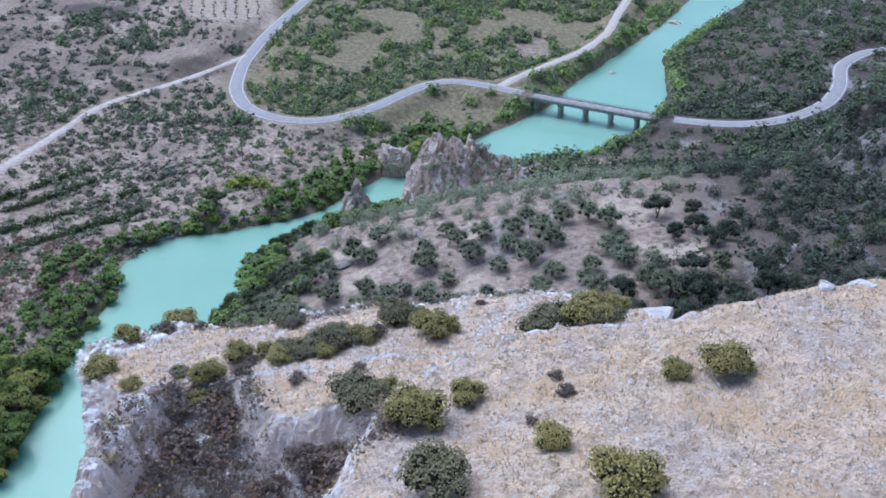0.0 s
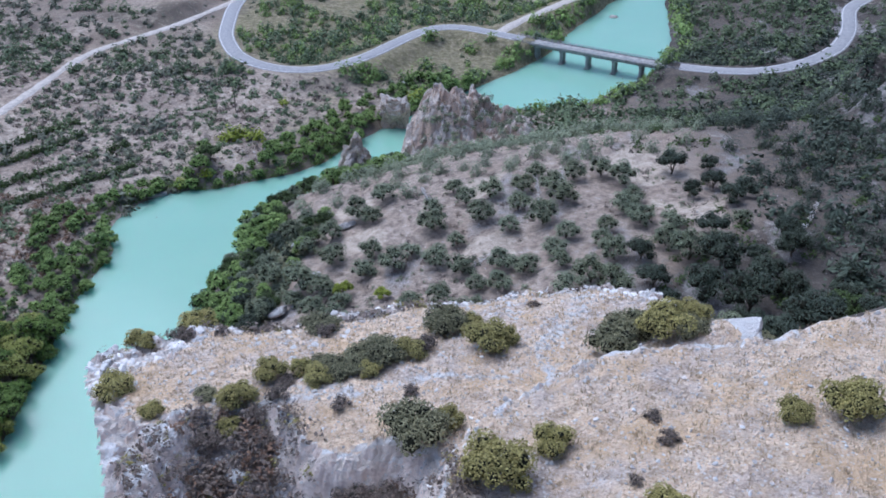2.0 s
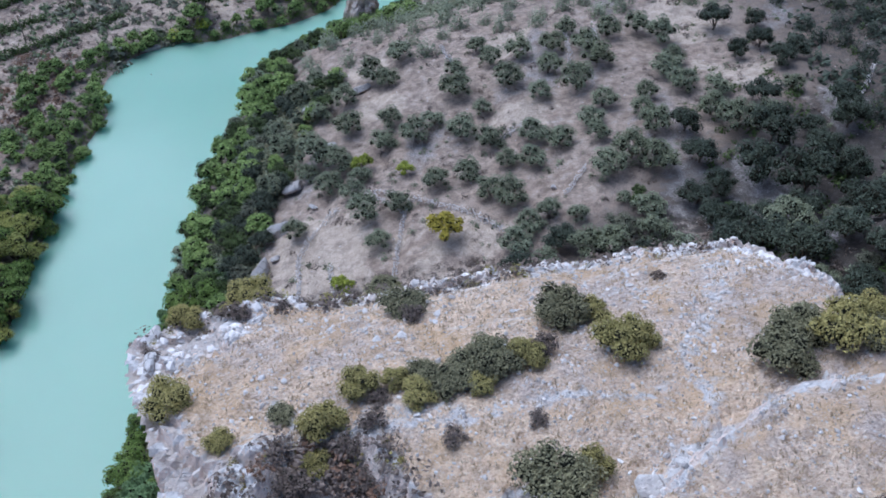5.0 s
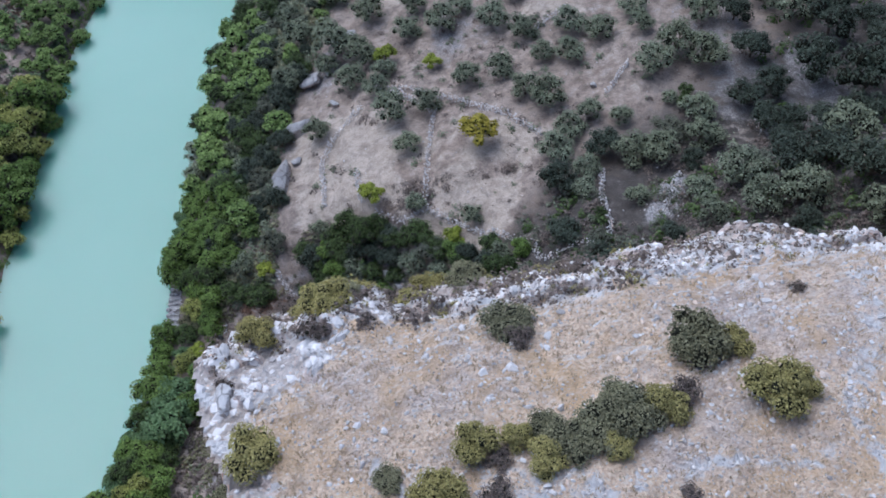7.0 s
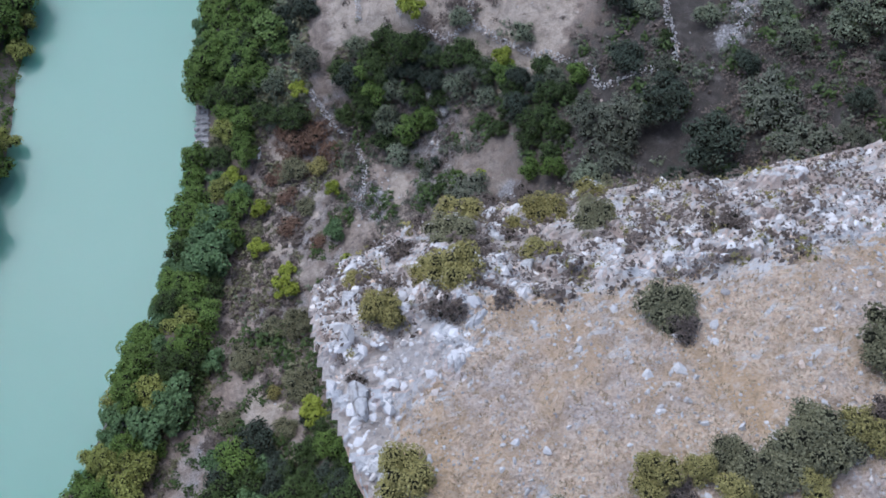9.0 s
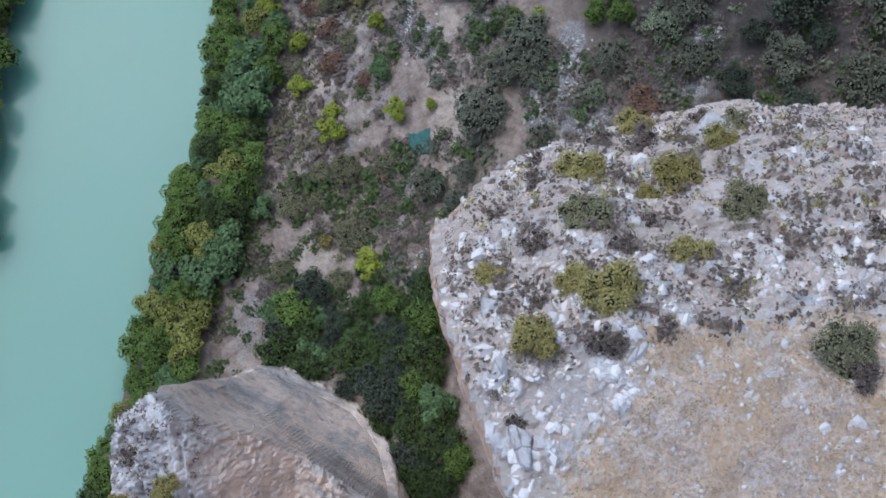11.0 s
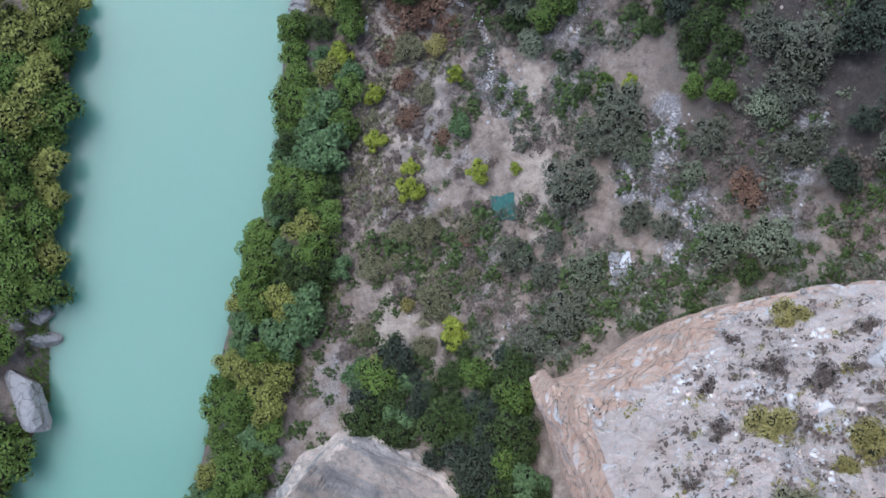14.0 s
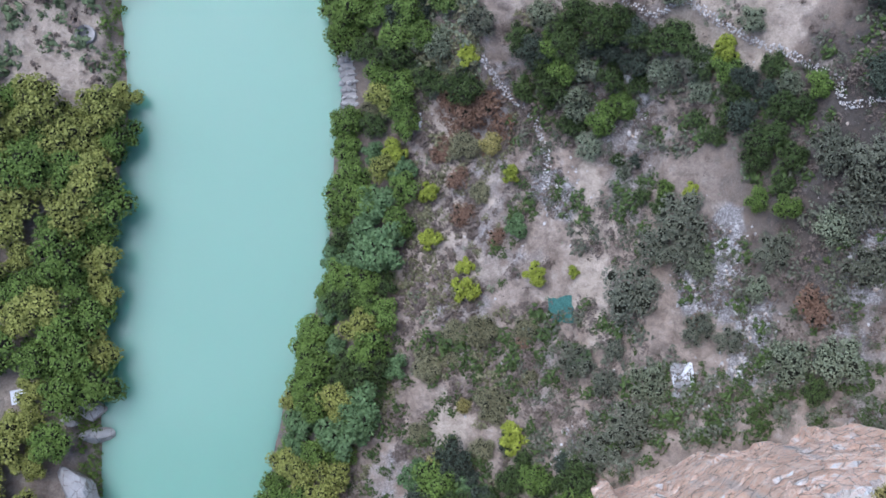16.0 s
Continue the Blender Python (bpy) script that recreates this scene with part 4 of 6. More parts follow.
kind_of("silver", 2, "olive_tree", "silvery olive tree on the terraced slope", "tree", "olive trees on the slope", 2.5, 3.6, 0.25, 16, 1900, 0.115, OLIVE_GREY, spread=0.82, lump=0.32, core=0.55)
kind_of("poplar", 4, "poplar_tree", "dense bright green poplar tree on the bank", "tree", "riverside trees", 2.7, 5.2, 0.5, 12, 1700, 0.155, POPLAR)
kind_of("willow", 2, "willow_tree", "yellow-green willow tree on the bank", "tree", "riverside trees", 2.6, 4.8, 0.4, 11, 1700, 0.15, WILLOW)
kind_of("fig", 2, "fig_tree", "broad blue-green fig bush on the bank", "tree", "riverside trees", 2.4, 3.6, 0.6, 10, 1000, 0.22, FIG)
kind_of("carob", 3, "carob_tree", "dense dark green carob tree below the cliff", "tree", "dark trees below the cliff", 2.8, 4.6, 0.9, 13, 1700, 0.14, CAROB)
# holm keys: slope trees with the shade put into their leaf colour
kind_of("holm", 2, "holm_oak", "dark grey-green holm oak on the slope", "tree", "dark trees below the cliff", 2.6, 4.2, 0.7, 13, 1700, 0.13, SHADE_LEAVES)
kind_of("mastic", 3, "mastic_bush", "rounded olive-green mastic bush on dry ground", "bush", "bushes", 1.3, 1.6, 0.1, 14, 3400, 0.058, MASTIC, trunk_r=0.06)
kind_of("dark", 2, "dark_bush", "dark green spreading bush on dry ground", "bush", "bushes", 1.4, 1.4, 0.1, 14, 3400, 0.06, BUSH, trunk_r=0.06)
kind_of("lime", 2, "citrus_tree", "small lime-green citrus tree", "tree", "citrus trees in the garden", 1.7, 2.8, 0.6, 8, 800, 0.17, CITRUS, trunk_r=0.09)
kind_of("dry", 3, "dry_shrub", "dry brown twiggy shrub on stony ground", "shrub", "dry shrubs", 1.1, 1.0, 0.05, 9, 1300, 0.055, DRY, core=0.5, trunk_r=0.04)
kind_of("red", 1, "dry_shrub", "russet withered shrub on bare soil", "shrub", "dry shrubs", 1.8, 1.2, 0.05, 10, 900, 0.13, REDTWIG, core=0.5, trunk_r=0.05)
kind_of("gold", 1, "almond_tree", "golden yellow small tree standing alone", "tree", "", 2.6, 4.4, 0.9, 10, 1100, 0.21, GOLD)


# ---- planting ----
def stand(x, y):
    """What a plant or stone stands on, rocks included."""
    z = np.where(inside(RIM, x, y), craggy_top(np.asarray(x, float), np.asarray(y, float)), land(x, y))
    z = np.where(inside(KNOLL, x, y), knoll_top(np.asarray(x, float), np.asarray(y, float)), z)
    return np.where(inside(SHOULDER, x, y), shoulder_top(np.asarray(x, float), np.asarray(y, float)), z)


rng = random.Random(5)
nrng = np.random.default_rng(5)


def clear(x, y):
    ok = ~inside(RIM, x, y) & ~inside(SHOULDER, x, y) & ~inside(KNOLL, x, y)
    for line, half in TRACKS:
        ok &= along(line, x, y)[0] > half + 2.0
    return ok


def right_bank(x, y):
    d, s, _, _ = along(RIVER, x, y)
    return (s > 0) & (d > 0.3) & (d < np.where(y > 118, 12, 8.5)) & clear(x, y) & (y > 46) & (np.hypot(x + 53, y - 116) > 4.6) & (np.hypot(x + 13, y - 252) > 13)


def left_bank(x, y):
    d, s, _, _ = along(RIVER, x, y)
    gap = (y > 116) & (y < 131)
    return (s < 0) & (d > -1.3) & (d < np.where(y < 165, 24, np.where((y > 222) & (x > -52), 13, np.where(y < 215, 15, 4.5)))) & clear(x, y) & (y > 40) & ~(gap & (d < 17)) & (np.hypot(x + 98, y - 79) > 4) & (np.hypot(x + 88, y - 67) > 6.5) & (np.hypot(x + 87, y - 75) > 4.5) & (np.hypot(x + 16, y - 262) > 9)


# bare places between the olive trees
BARE = [(39.5, 187.8, 7.3), (45.5, 164.4, 6), (8.3, 184.6, 5), (6.8, 159.4, 5), (16, 158, 4), (-18.4, 170.6, 6), (-21, 186, 5), (77.4, 172.8, 5), (55.6, 149, 4.5), (-3.9, 150.4, 4.5), (54.5, 191, 5), (30, 178, 4)]


BIG_ROCKS = [(-34.5, 141, 2.9), (-36.1, 131.7, 3.1), (-32.8, 152.7, 3.2), (-26, 160.6, 2.2), (-31.9, 176.6, 2)]


def bank_top(x, y):
    d, s, _, _ = along(RIVER, x, y)
    return (s > 0) & (d > 8) & (x < -36.5 + 0.28 * np.maximum(0, y - 146) - 0.15 * np.maximum(0, 118 - y)) & clear(x, y) & (y > 113)


def grove(x, y):
    d, s, _, _ = along(RIVER, x, y)
    ok = (s > 0) & (d > 13) & clear(x, y) & (y > 149) & (y < 240)
    for bx, by, br in BARE:
        ok &= np.hypot(x - bx, y - by) > br
    return ok


# olive trees beside the walled plots
OLIVES = [(-19.5, 137.5, 3), (-14, 138.6, 2.6), (-17, 130.6, 2.3), (-16, 119.9, 1.6), (-8.4, 116.3, 1.7), (-7.9, 142.7, 2.6), (-2.7, 143.2, 2.6), (0.5, 137.4, 2.5), (3.5, 135, 3), (5.9, 128.2, 2.6),
          (3.6, 124.3, 2.8), (8.9, 130.6, 2.1), (13.1, 129.4, 1.9), (7.3, 120.4, 2.3), (6.3, 116.2, 1.9), (13.4, 121.7, 3), (16.6, 120.8, 2.9), (23.4, 128.7, 2.9), (23.2, 123.4, 2.9), (19, 138.9, 3.1),
          (23.2, 142.3, 3.5), (26.9, 139.8, 3.5), (33.5, 140.2, 3), (30.8, 130.4, 2.8), (40.9, 134.8, 3.7), (18.9, 148.5, 2.3), (12.7, 148.9, 2.9), (7.9, 144.9, 2.6), (3.8, 145.7, 2.3)]
MORE_OLIVES = [(19.7, 111.6, 2.3), (20, 106.4, 2.1), (12.6, 113, 1.8), (24.5, 112.6, 3.4), (30, 112.1, 3.4), (33, 111.1, 3.4), (25.1, 105.9, 2.8), (29.3, 105.5, 3.5), (46.7, 130.6, 4.4), (39.8, 118.9, 4),
               (36.2, 105.8, 3.6), (36, 100, 3), (33, 149, 2.9), (41.5, 148.5, 3.9), (46, 143.3, 3.9), (-30.9, 138, 2.3), (-26, 148.9, 2.9), (-21.8, 145.1, 2.3), (-29.1, 158, 4), (-24.2, 154.3, 3.2),
               (-23.4, 164.2, 3.2), (-11.2, 158, 3), (-3.1, 156.2, 3), (1.5, 152.2, 2.9), (-35.3, 164.1, 3), (-16.8, 157.9, 2.8), (52, 138, 3.4), (44, 124, 3.2), (48, 112, 3.5), (54, 120, 3.5), (42, 108, 3)]
# dark thicket below the walls, and in the cleft behind the shoulder
THICKET = [(-30.2, 118.2, 3.2), (-25.3, 117.7, 3.4), (-18.8, 115.4, 3.2), (-15, 113.5, 3.3), (-11.3, 110.2, 3), (-7.5, 110, 2.8), (21.8, 132, 2.2), (7.3, 110.6, 1.3), (-28.3, 116, 3.6), (-26.4, 112.3, 3.6),
           (-24.6, 107, 3.2), (-30.1, 112.8, 2.7), (-21.2, 116.7, 2.9), (-23.6, 116.5, 2.9), (-7.8, 105.5, 3.4), (-7, 102.4, 2.8), (-3.9, 108.2, 2.5), (-7.3, 97.3, 2.4), (-18.1, 98.5, 1.9), (-20.7, 102.6, 1.6),
           (-5.7, 79.3, 2.6), (-30.6, 60, 3.2), (-29.6, 55, 3.2), (-36.6, 65.6, 2.6), (-31.6, 65, 2.6), (-40.5, 66, 2.2), (-20.6, 111, 2.8), (-12, 106, 2.2), (-28, 50, 3.2), (-34, 68.5, 2.0), (-33, 62, 2.8), (-36.4, 61.6, 2.4), (-28.6, 64.4, 2.4), (-27.4, 60, 2.6), (-32.6, 57.4, 2.6), (-38.6, 63.6, 2.2), (-42.6, 64, 2.2), (-29.6, 68, 2.0), (-45.6, 64.6, 2.0)]
SILVERY = [(-21.5, 88, 3.3), (-16.2, 95.8, 3.1), (-15.8, 92, 2.5), (-18.7, 92.8, 2.2), (-7.9, 91.5, 2.1), (-9.4, 88, 1.4), (-15.3, 83.8, 1.8), (-12.6, 82.5, 1.6), (-23, 73.8, 2.6), (-20.4, 78.1, 2.3), (-27.6, 80.6, 2.1),
           (-23.4, 81.8, 1.2), (0, 96.3, 3.1), (0.2, 89.8, 2.5), (-2.6, 93.9, 2.2), (-13.8, 112.8, 2.1), (-7.8, 80.4, 2.5), (-3.5, 80.4, 2.6), (-24.6, 78.1, 1.6), (-14.6, 90.7, 1.6), (15.8, 98.3, 3.5), (9.6, 94.5, 3.4),
           (1.4, 100, 3), (6, 100.7, 2.9), (17.9, 91.4, 3.5), (-2.4, 101.5, 2.6), (8, 88, 2.5), (14, 84, 3), (-25.5, 70.8, 2.4), (22, 86, 3)]
CITRUS_TREES = [(-39.6, 89.1, 1.8), (-39.4, 92.2, 1.2), (-31.5, 90.6, 1.5), (-33.3, 102.7, 1.2), (-43.4, 101.4, 1.4), (-43.5, 95.5, 1.5), (-27, 90.7, 0.8), (-37.8, 116.9, 1.5), (-14.5, 99.1, 1), (-47.2, 106.6, 1.8), (-34.9, 72, 1.9),
                (-10.8, 113.5, 1.7), (-12.9, 148.4, 1.6), (-22, 122.6, 2.0), (-20.5, 153.1, 1.9)]
GARDEN = [(-38, 84, 2.3), (-41.3, 84.1, 1.8), (-44.6, 80.5, 2.2), (-37.1, 75.7, 2.4), (-46, 72.1, 1.7), (-43.8, 68.8, 1.7), (-37.1, 100.7, 1.5), (-38.8, 106.7, 2.1), (-35.4, 106.8, 1.7), (-32.7, 84.1, 1.7), (-40.2, 68.9, 1.5),
          (-41.5, 80.7, 1.2), (-47.6, 112.3, 1.8), (-49.5, 112.6, 2.0), (-40.5, 75.4, 1.1), (-32.5, 78.6, 1.2), (-38.5, 70.6, 1.6)]
RUSSET = [(-37.3, 111.2, 3.0), (-40, 112.1, 2.1), (-39.3, 98.4, 1.9), (-35.4, 95.4, 1.4), (-32.8, 83.2, 1.5), (-4.7, 85.8, 2.5), (-15.1, 84.6, 1.3), (-39.6, 102.8, 1.8), (-41.5, 106, 1.7)]
FIGS = [(-33.1, 96.5, 1.5), (-49.1, 94.8, 3.2), (-51.2, 97, 2.8), (-54.8, 72.4, 3.2), (-52.7, 76, 2.8), (-48.4, 80.3, 1.7), (-46.6, 104.4, 1.8), (-27, 80.6, 1.3), (-50, 100.5, 2.6)]
# the promontory's bushes
MASTICS = [(-15.0, 48.8, 1.2), (-22.8, 51.6, 1.25), (-13.4, 51.0, 1.0), (-10.6, 50.1, 0.95), (-5.4, 52.2, 1.1), (-11.6, 51.2, 0.7), (-7.6, 50.4, 0.7), (-1.3, 36.8, 1.6), (1.2, 38.7, 0.95), (14.5, 39.3, 1.35), (11.9, 39.3, 0.85), (5.0, 33.6, 0.95),
           (9.2, 51.3, 1.6), (11.2, 52.4, 1.1), (-15.8, 63.2, 1.1), (-23.8, 59.5, 1.1), (-25.1, 62.8, 0.85), (-19.6, 68.9, 1.35), (-11.5, 70.6, 1.0), (-21.6, 62.0, 0.9), (-12.2, 66.0, 0.7), (21, 51.4, 1.1), (24, 53, 0.9), (17.5, 52.4, 1.1), (-19.6, 48.2, 0.7)]
DARKS = [(-4.8, 44.2, 1.75), (-3.2, 45.2, 0.9), (-3.1, 56.0, 1.6), (-1.6, 55.7, 1.0), (-0.7, 52.6, 1.5), (0.4, 52.9, 0.9), (6.4, 50.7, 1.55), (7.7, 52.4, 1.5), (10.6, 50.8, 1.2), (15.0, 51.0, 0.9), (-11.3, 58.5, 1.3), (-9.4, 50.9, 1.15), (-8.1, 51.2, 1.3), (-6.7, 51.8, 1.4),
         (-10.3, 51.5, 0.9), (-7.2, 52.4, 1.1), (-17.0, 49.7, 0.7), (7.7, 29.7, 1.8), (-0.2, 30.4, 1.6), (21, 26, 1.8), (-20.4, 65.7, 1.4), (-14.7, 68.1, 1.5), (-12.9, 65.7, 1.2), (-20.3, 61.4, 1.4), (-14.0, 74.2, 1.4), (-15.2, 46.9, 0.8), (-16.6, 67.0, 0.8), (-9.6, 72.2, 1.2)]
DRIES = [(-7.4, 63.6, 1.3), (-4.4, 52.9, 0.9), (-12.4, 50.3, 0.7), (-8.2, 41.9, 1.35), (-6.6, 42.3, 1.1), (-5.4, 41.3, 1.2), (-6.2, 39.6, 1.2), (-9.8, 41.3, 0.9), (5.9, 40.1, 0.5), (6.2, 38.4, 0.6), (4.2, 35.6, 0.4), (-20.9, 59.2, 0.9), (-22.0, 68.7, 0.9), (-22.9, 64.3, 0.9), (-15.6, 71.0, 1.2), (-17.6, 71.7, 1.0),
         (-13.0, 71.5, 0.9), (-19.0, 63.9, 0.8), (-10.9, 57.3, 0.8), (-17.4, 65.2, 0.7), (-24.4, 66.4, 0.7), (-13.9, 47.7, 0.8), (-12.6, 48.7, 0.8), (-16.2, 46.0, 1.0), (-13.2, 46.2, 0.8), (-15.6, 44.2, 0.9), (-9.0, 47.4, 0.7), (-5.2, 48.0, 0.6), (2.8, 59.6, 0.5), (-24.8, 56.0, 0.5), (-18.6, 73.0, 0.8), (-10.6, 73.6, 0.9), (-21.4, 70.6, 0.8), (-18.2, 59.8, 0.5), (-23.4, 61.2, 0.6)]


def sized(spots, radius):
    return [(x, y, r / radius) for x, y, r in spots]


def free_of(spots, others, gap):
    return [(x, y) for x, y in spots if all(math.hypot(x - o[0], y - o[1]) > gap for o in others)]


tended = OLIVES + MORE_OLIVES + THICKET + SILVERY + CITRUS_TREES + GARDEN + FIGS
bank = free_of(scatter(120, (-75, 46, -30, 135), right_bank, 2.35, nrng) + scatter(110, (-75, 135, 10, 262), right_bank, 2.9, nrng), FIGS + CITRUS_TREES, 1.8)
plant(["poplar0", "poplar1", "poplar2", "poplar3", "poplar0", "fig0", "willow0", "carob0"], [(x, y, rng.uniform(0.65, 1.0)) for x, y in bank if y < 135], rng)
plant(["far0", "far1", "far2", "carob1", "olive1"], [(x, y, rng.uniform(0.7, 1.1)) for x, y in bank if y >= 135], rng)
west = scatter(180, (-106, 50, -70, 165), left_bank, 3.2, nrng) + scatter(140, (-118, 165, 10, 300), left_bank, 2.8, nrng)
plant(["poplar0", "poplar1", "poplar2", "poplar3", "willow0", "willow1", "willow1", "willow0"], [(x, y, rng.uniform(0.8, 1.4)) for x, y in west if y < 165], rng)
plant(["far0", "far1", "far2"], [(x, y, rng.uniform(0.45, 0.9)) for x, y in west if y >= 165], rng)
def near_grove(x, y):
    return y < 186 and x < 62


grove_trees = free_of(scatter(250, (-40, 149, 116, 240), grove, 4.3, nrng), tended, 3.6)
plant(["olive0", "olive1", "olive2", "olive3"], [(x, y, rng.uniform(0.8, 1.3)) for x, y in grove_trees if near_grove(x, y) and x < 44], rng)
# further east most of the grove takes the leaves coloured for shade
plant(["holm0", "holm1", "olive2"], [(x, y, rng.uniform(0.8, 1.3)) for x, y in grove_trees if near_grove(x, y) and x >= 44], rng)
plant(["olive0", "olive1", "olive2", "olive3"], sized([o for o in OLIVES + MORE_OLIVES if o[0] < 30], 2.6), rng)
# eastern olives, mostly with shade in the leaf colour
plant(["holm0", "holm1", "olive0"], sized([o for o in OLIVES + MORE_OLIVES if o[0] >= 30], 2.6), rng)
thick = [(x + 0.62 * r * math.cos(a + x), y + 0.62 * r * math.sin(a + x), r * k) for x, y, r in THICKET for a, k in ((0, 0.62), (2.1, 0.54), (4.2, 0.58))]
thick = [p for p in thick if not inside(RIM, p[0], p[1])]
plant(["carob0", "carob1", "carob2", "holm1", "carob0", "holm0"], sized([p for p in thick if p[1] < 80], 2.6), rng)
plant(["carob0", "poplar2", "carob1", "olive1", "carob2", "holm0"], sized([p for p in thick if p[1] >= 80], 2.6), rng)
middle = free_of(scatter(95, (-56, 110, -24, 185), bank_top, 2.5, nrng), BIG_ROCKS + CITRUS_TREES + OLIVES + MORE_OLIVES, 2.6)
plant(["holm0", "holm1", "carob1", "olive0", "silver1", "far1", "holm0"], [(x, y, rng.uniform(0.5, 0.95)) for x, y in middle], rng)
# mostly shade-coloured trees filling the eastern slope
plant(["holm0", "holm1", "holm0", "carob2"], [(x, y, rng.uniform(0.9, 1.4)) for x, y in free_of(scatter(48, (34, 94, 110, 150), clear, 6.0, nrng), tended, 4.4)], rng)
plant(["carob0", "carob1", "carob2", "holm0", "holm1", "fig1", "poplar1"], [(x, y, rng.uniform(0.5, 1.2)) for x, y in scatter(34, (-47, 44, -25, 73), lambda x, y: clear(x, y) & (y < 70 + 3 * vnoise(x / 4, y / 4)), 2.5, nrng)], rng)
plant(["mastic1", "dry0"], [(-52.6, 53.2, 0.9, 43.6), (-49.5, 50.5, 1.0, 43.8), (-53.4, 49.5, 0.8, 43.8), (-47, 46.5, 1.0, 43.8)], rng)
plant(["silver0", "silver1", "olive2"], sized([o for o in SILVERY if o[0] < 2], 2.4), rng)
# silvery olives east of x = 2 and fill trees, darkened as if shaded
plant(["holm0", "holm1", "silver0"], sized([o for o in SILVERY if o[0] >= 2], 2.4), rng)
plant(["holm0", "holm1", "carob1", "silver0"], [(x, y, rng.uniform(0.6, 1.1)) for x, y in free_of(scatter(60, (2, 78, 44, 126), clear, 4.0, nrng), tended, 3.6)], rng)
plant(["lime0", "lime1"], sized(CITRUS_TREES, 1.7), rng)
plant(["dark0", "dark1", "mastic0"], sized(GARDEN, 1.5), rng)
plant(["red0"], sized(RUSSET, 1.9), rng)
plant(["fig0", "fig1"], sized(FIGS, 2.3), rng)
plant(["gold0"], [(-6.6, 128.6, 1.1)], rng)
plant(["mastic0", "mastic1", "mastic2"], sized(MASTICS, 1.25), rng)
plant(["dark0", "dark1", "mastic2"], sized(DARKS, 1.35), rng)
plant(["dry0", "dry1", "dry2"], sized(DRIES, 1.1), rng)
set_plants(MAKERS)


# ---- undergrowth and far woods that nobody could count ----
def brush(name, label, spots, count, radius, height, size, mat, seed, category="scrub", base=None):
    """Many low cushions of leaf clumps in one mesh. spots: x, y, size."""
    g = np.random.default_rng(seed)
    p = np.array(spots, float)
    z = (base or stand)(p[:, 0], p[:, 1])
    n = len(p) * count
    own = np.repeat(np.arange(len(p)), count)
    d = ball_points(n, g)
    d[:, 2] = np.abs(d[:, 2])
    s = p[own, 2]
    lump = 1 + 0.35 * np.sin(3 * np.arctan2(d[:, 1], d[:, 0]) + own * 1.7)
    r = (0.35 + 0.65 * g.random(n) ** 0.5) * lump
    c = np.stack([p[own, 0] + d[:, 0] * r * radius * s, p[own, 1] + d[:, 1] * r * radius * s, z[own] - 0.05 + d[:, 2] * r * height * s], 1)
    nn = d + 0.6 * ball_points(n, g) + np.array([0, 0, 0.5])
    nn /= np.linalg.norm(nn, axis=1)[:, None]
    u = np.cross(nn, ball_points(n, g))
    u /= np.maximum(1e-6, np.linalg.norm(u, axis=1))[:, None]
    v = np.cross(nn, u)
    k = (size * s * (0.6 + 0.8 * g.random(n)))[:, None]
    verts = np.stack([c - u * k, c - v * k * 0.6 - nn * k * 0.3, c + u * k, c + v * k * 0.6 - nn * k * 0.3], 1).reshape(-1, 3)
    i = np.arange(n) * 4
    faces = np.concatenate([np.stack([i, i + 1, i + 2], 1), np.stack([i, i + 2, i + 3], 1)])
    return tagged(new(name, mesh(name, verts, faces, mat)), label, category, kind="stuff")


def spread(n, box_, keep, lo, hi, seed, gap=0.8):
    g = np.random.default_rng(seed)
    return [(x, y, lo + (hi - lo) * g.random() ** 2) for x, y in scatter(n, box_, keep, gap, g)]


def west_side(x, y):
    d, s, _, _ = along(RIVER, x, y)
    return (s < 0) & (d > 2) & clear(x, y) & (fbm(x / 20, y / 20, octaves=3, seed=141) > -0.45) & ~((np.abs(x + 98 + 0.2 * (y - 440)) < 22) & (y > 408))


def west_plain(x, y):
    return west_side(x, y) & (y < 305)


def north_plain(x, y):
    return west_side(x, y) & (y > 290) & (fbm(x / 17, y / 17, octaves=3, seed=143) > -0.12) & ((x > -70) | (y < 330) | (fbm(x / 25, y / 25, seed=145) > 0.1))


def east_low(x, y):
    d, s, _, _ = along(RIVER, x, y)
    return (s > 0) & (d > 3) & clear(x, y) & (y > 240)


def east_hill(x, y):
    d, s, _, _ = along(RIVER, x, y)
    return (s > 0) & (d > 3) & clear(x, y) & (x > 60) & (fbm(x / 14, y / 14, octaves=3, seed=153) > np.where(x < 96, 0.08, -0.6))


def slope(x, y):
    d, s, _, _ = along(RIVER, x, y)
    return (s > 0) & (d > 9) & clear(x, y) & (fbm(x / 7, y / 7, octaves=2, seed=147) > 0.0)


brush("far_olives", "rounded grey-green olive trees on the far slope", [(x, y, rng.uniform(0.8, 1.2)) for x, y in grove_trees if not near_grove(x, y) and x < 58], 380, 2.0, 3.0, 0.2, OLIVE, 49, "trees")
# same far olives past x = 58, their colour lowered for shade
brush("far_olives", "olive trees on the far slope, shade tinted into their leaves", [(x, y, rng.uniform(0.8, 1.25)) for x, y in grove_trees if not near_grove(x, y) and x >= 58], 380, 2.1, 3.2, 0.22, SHADE_LEAVES, 50, "trees")
brush("scrub", "low grey-green scrub on the western bank", spread(1900, (-165, 120, 20, 310), west_plain, 0.5, 1.9, 1, 1.2), 34, 1.0, 0.8, 0.30, WOODS, 11)
brush("scrub", "dry brown scrub on the western bank", spread(2000, (-165, 110, 20, 330), west_plain, 0.4, 1.6, 2, 1.0), 22, 1.0, 0.8, 0.28, DRY, 12)
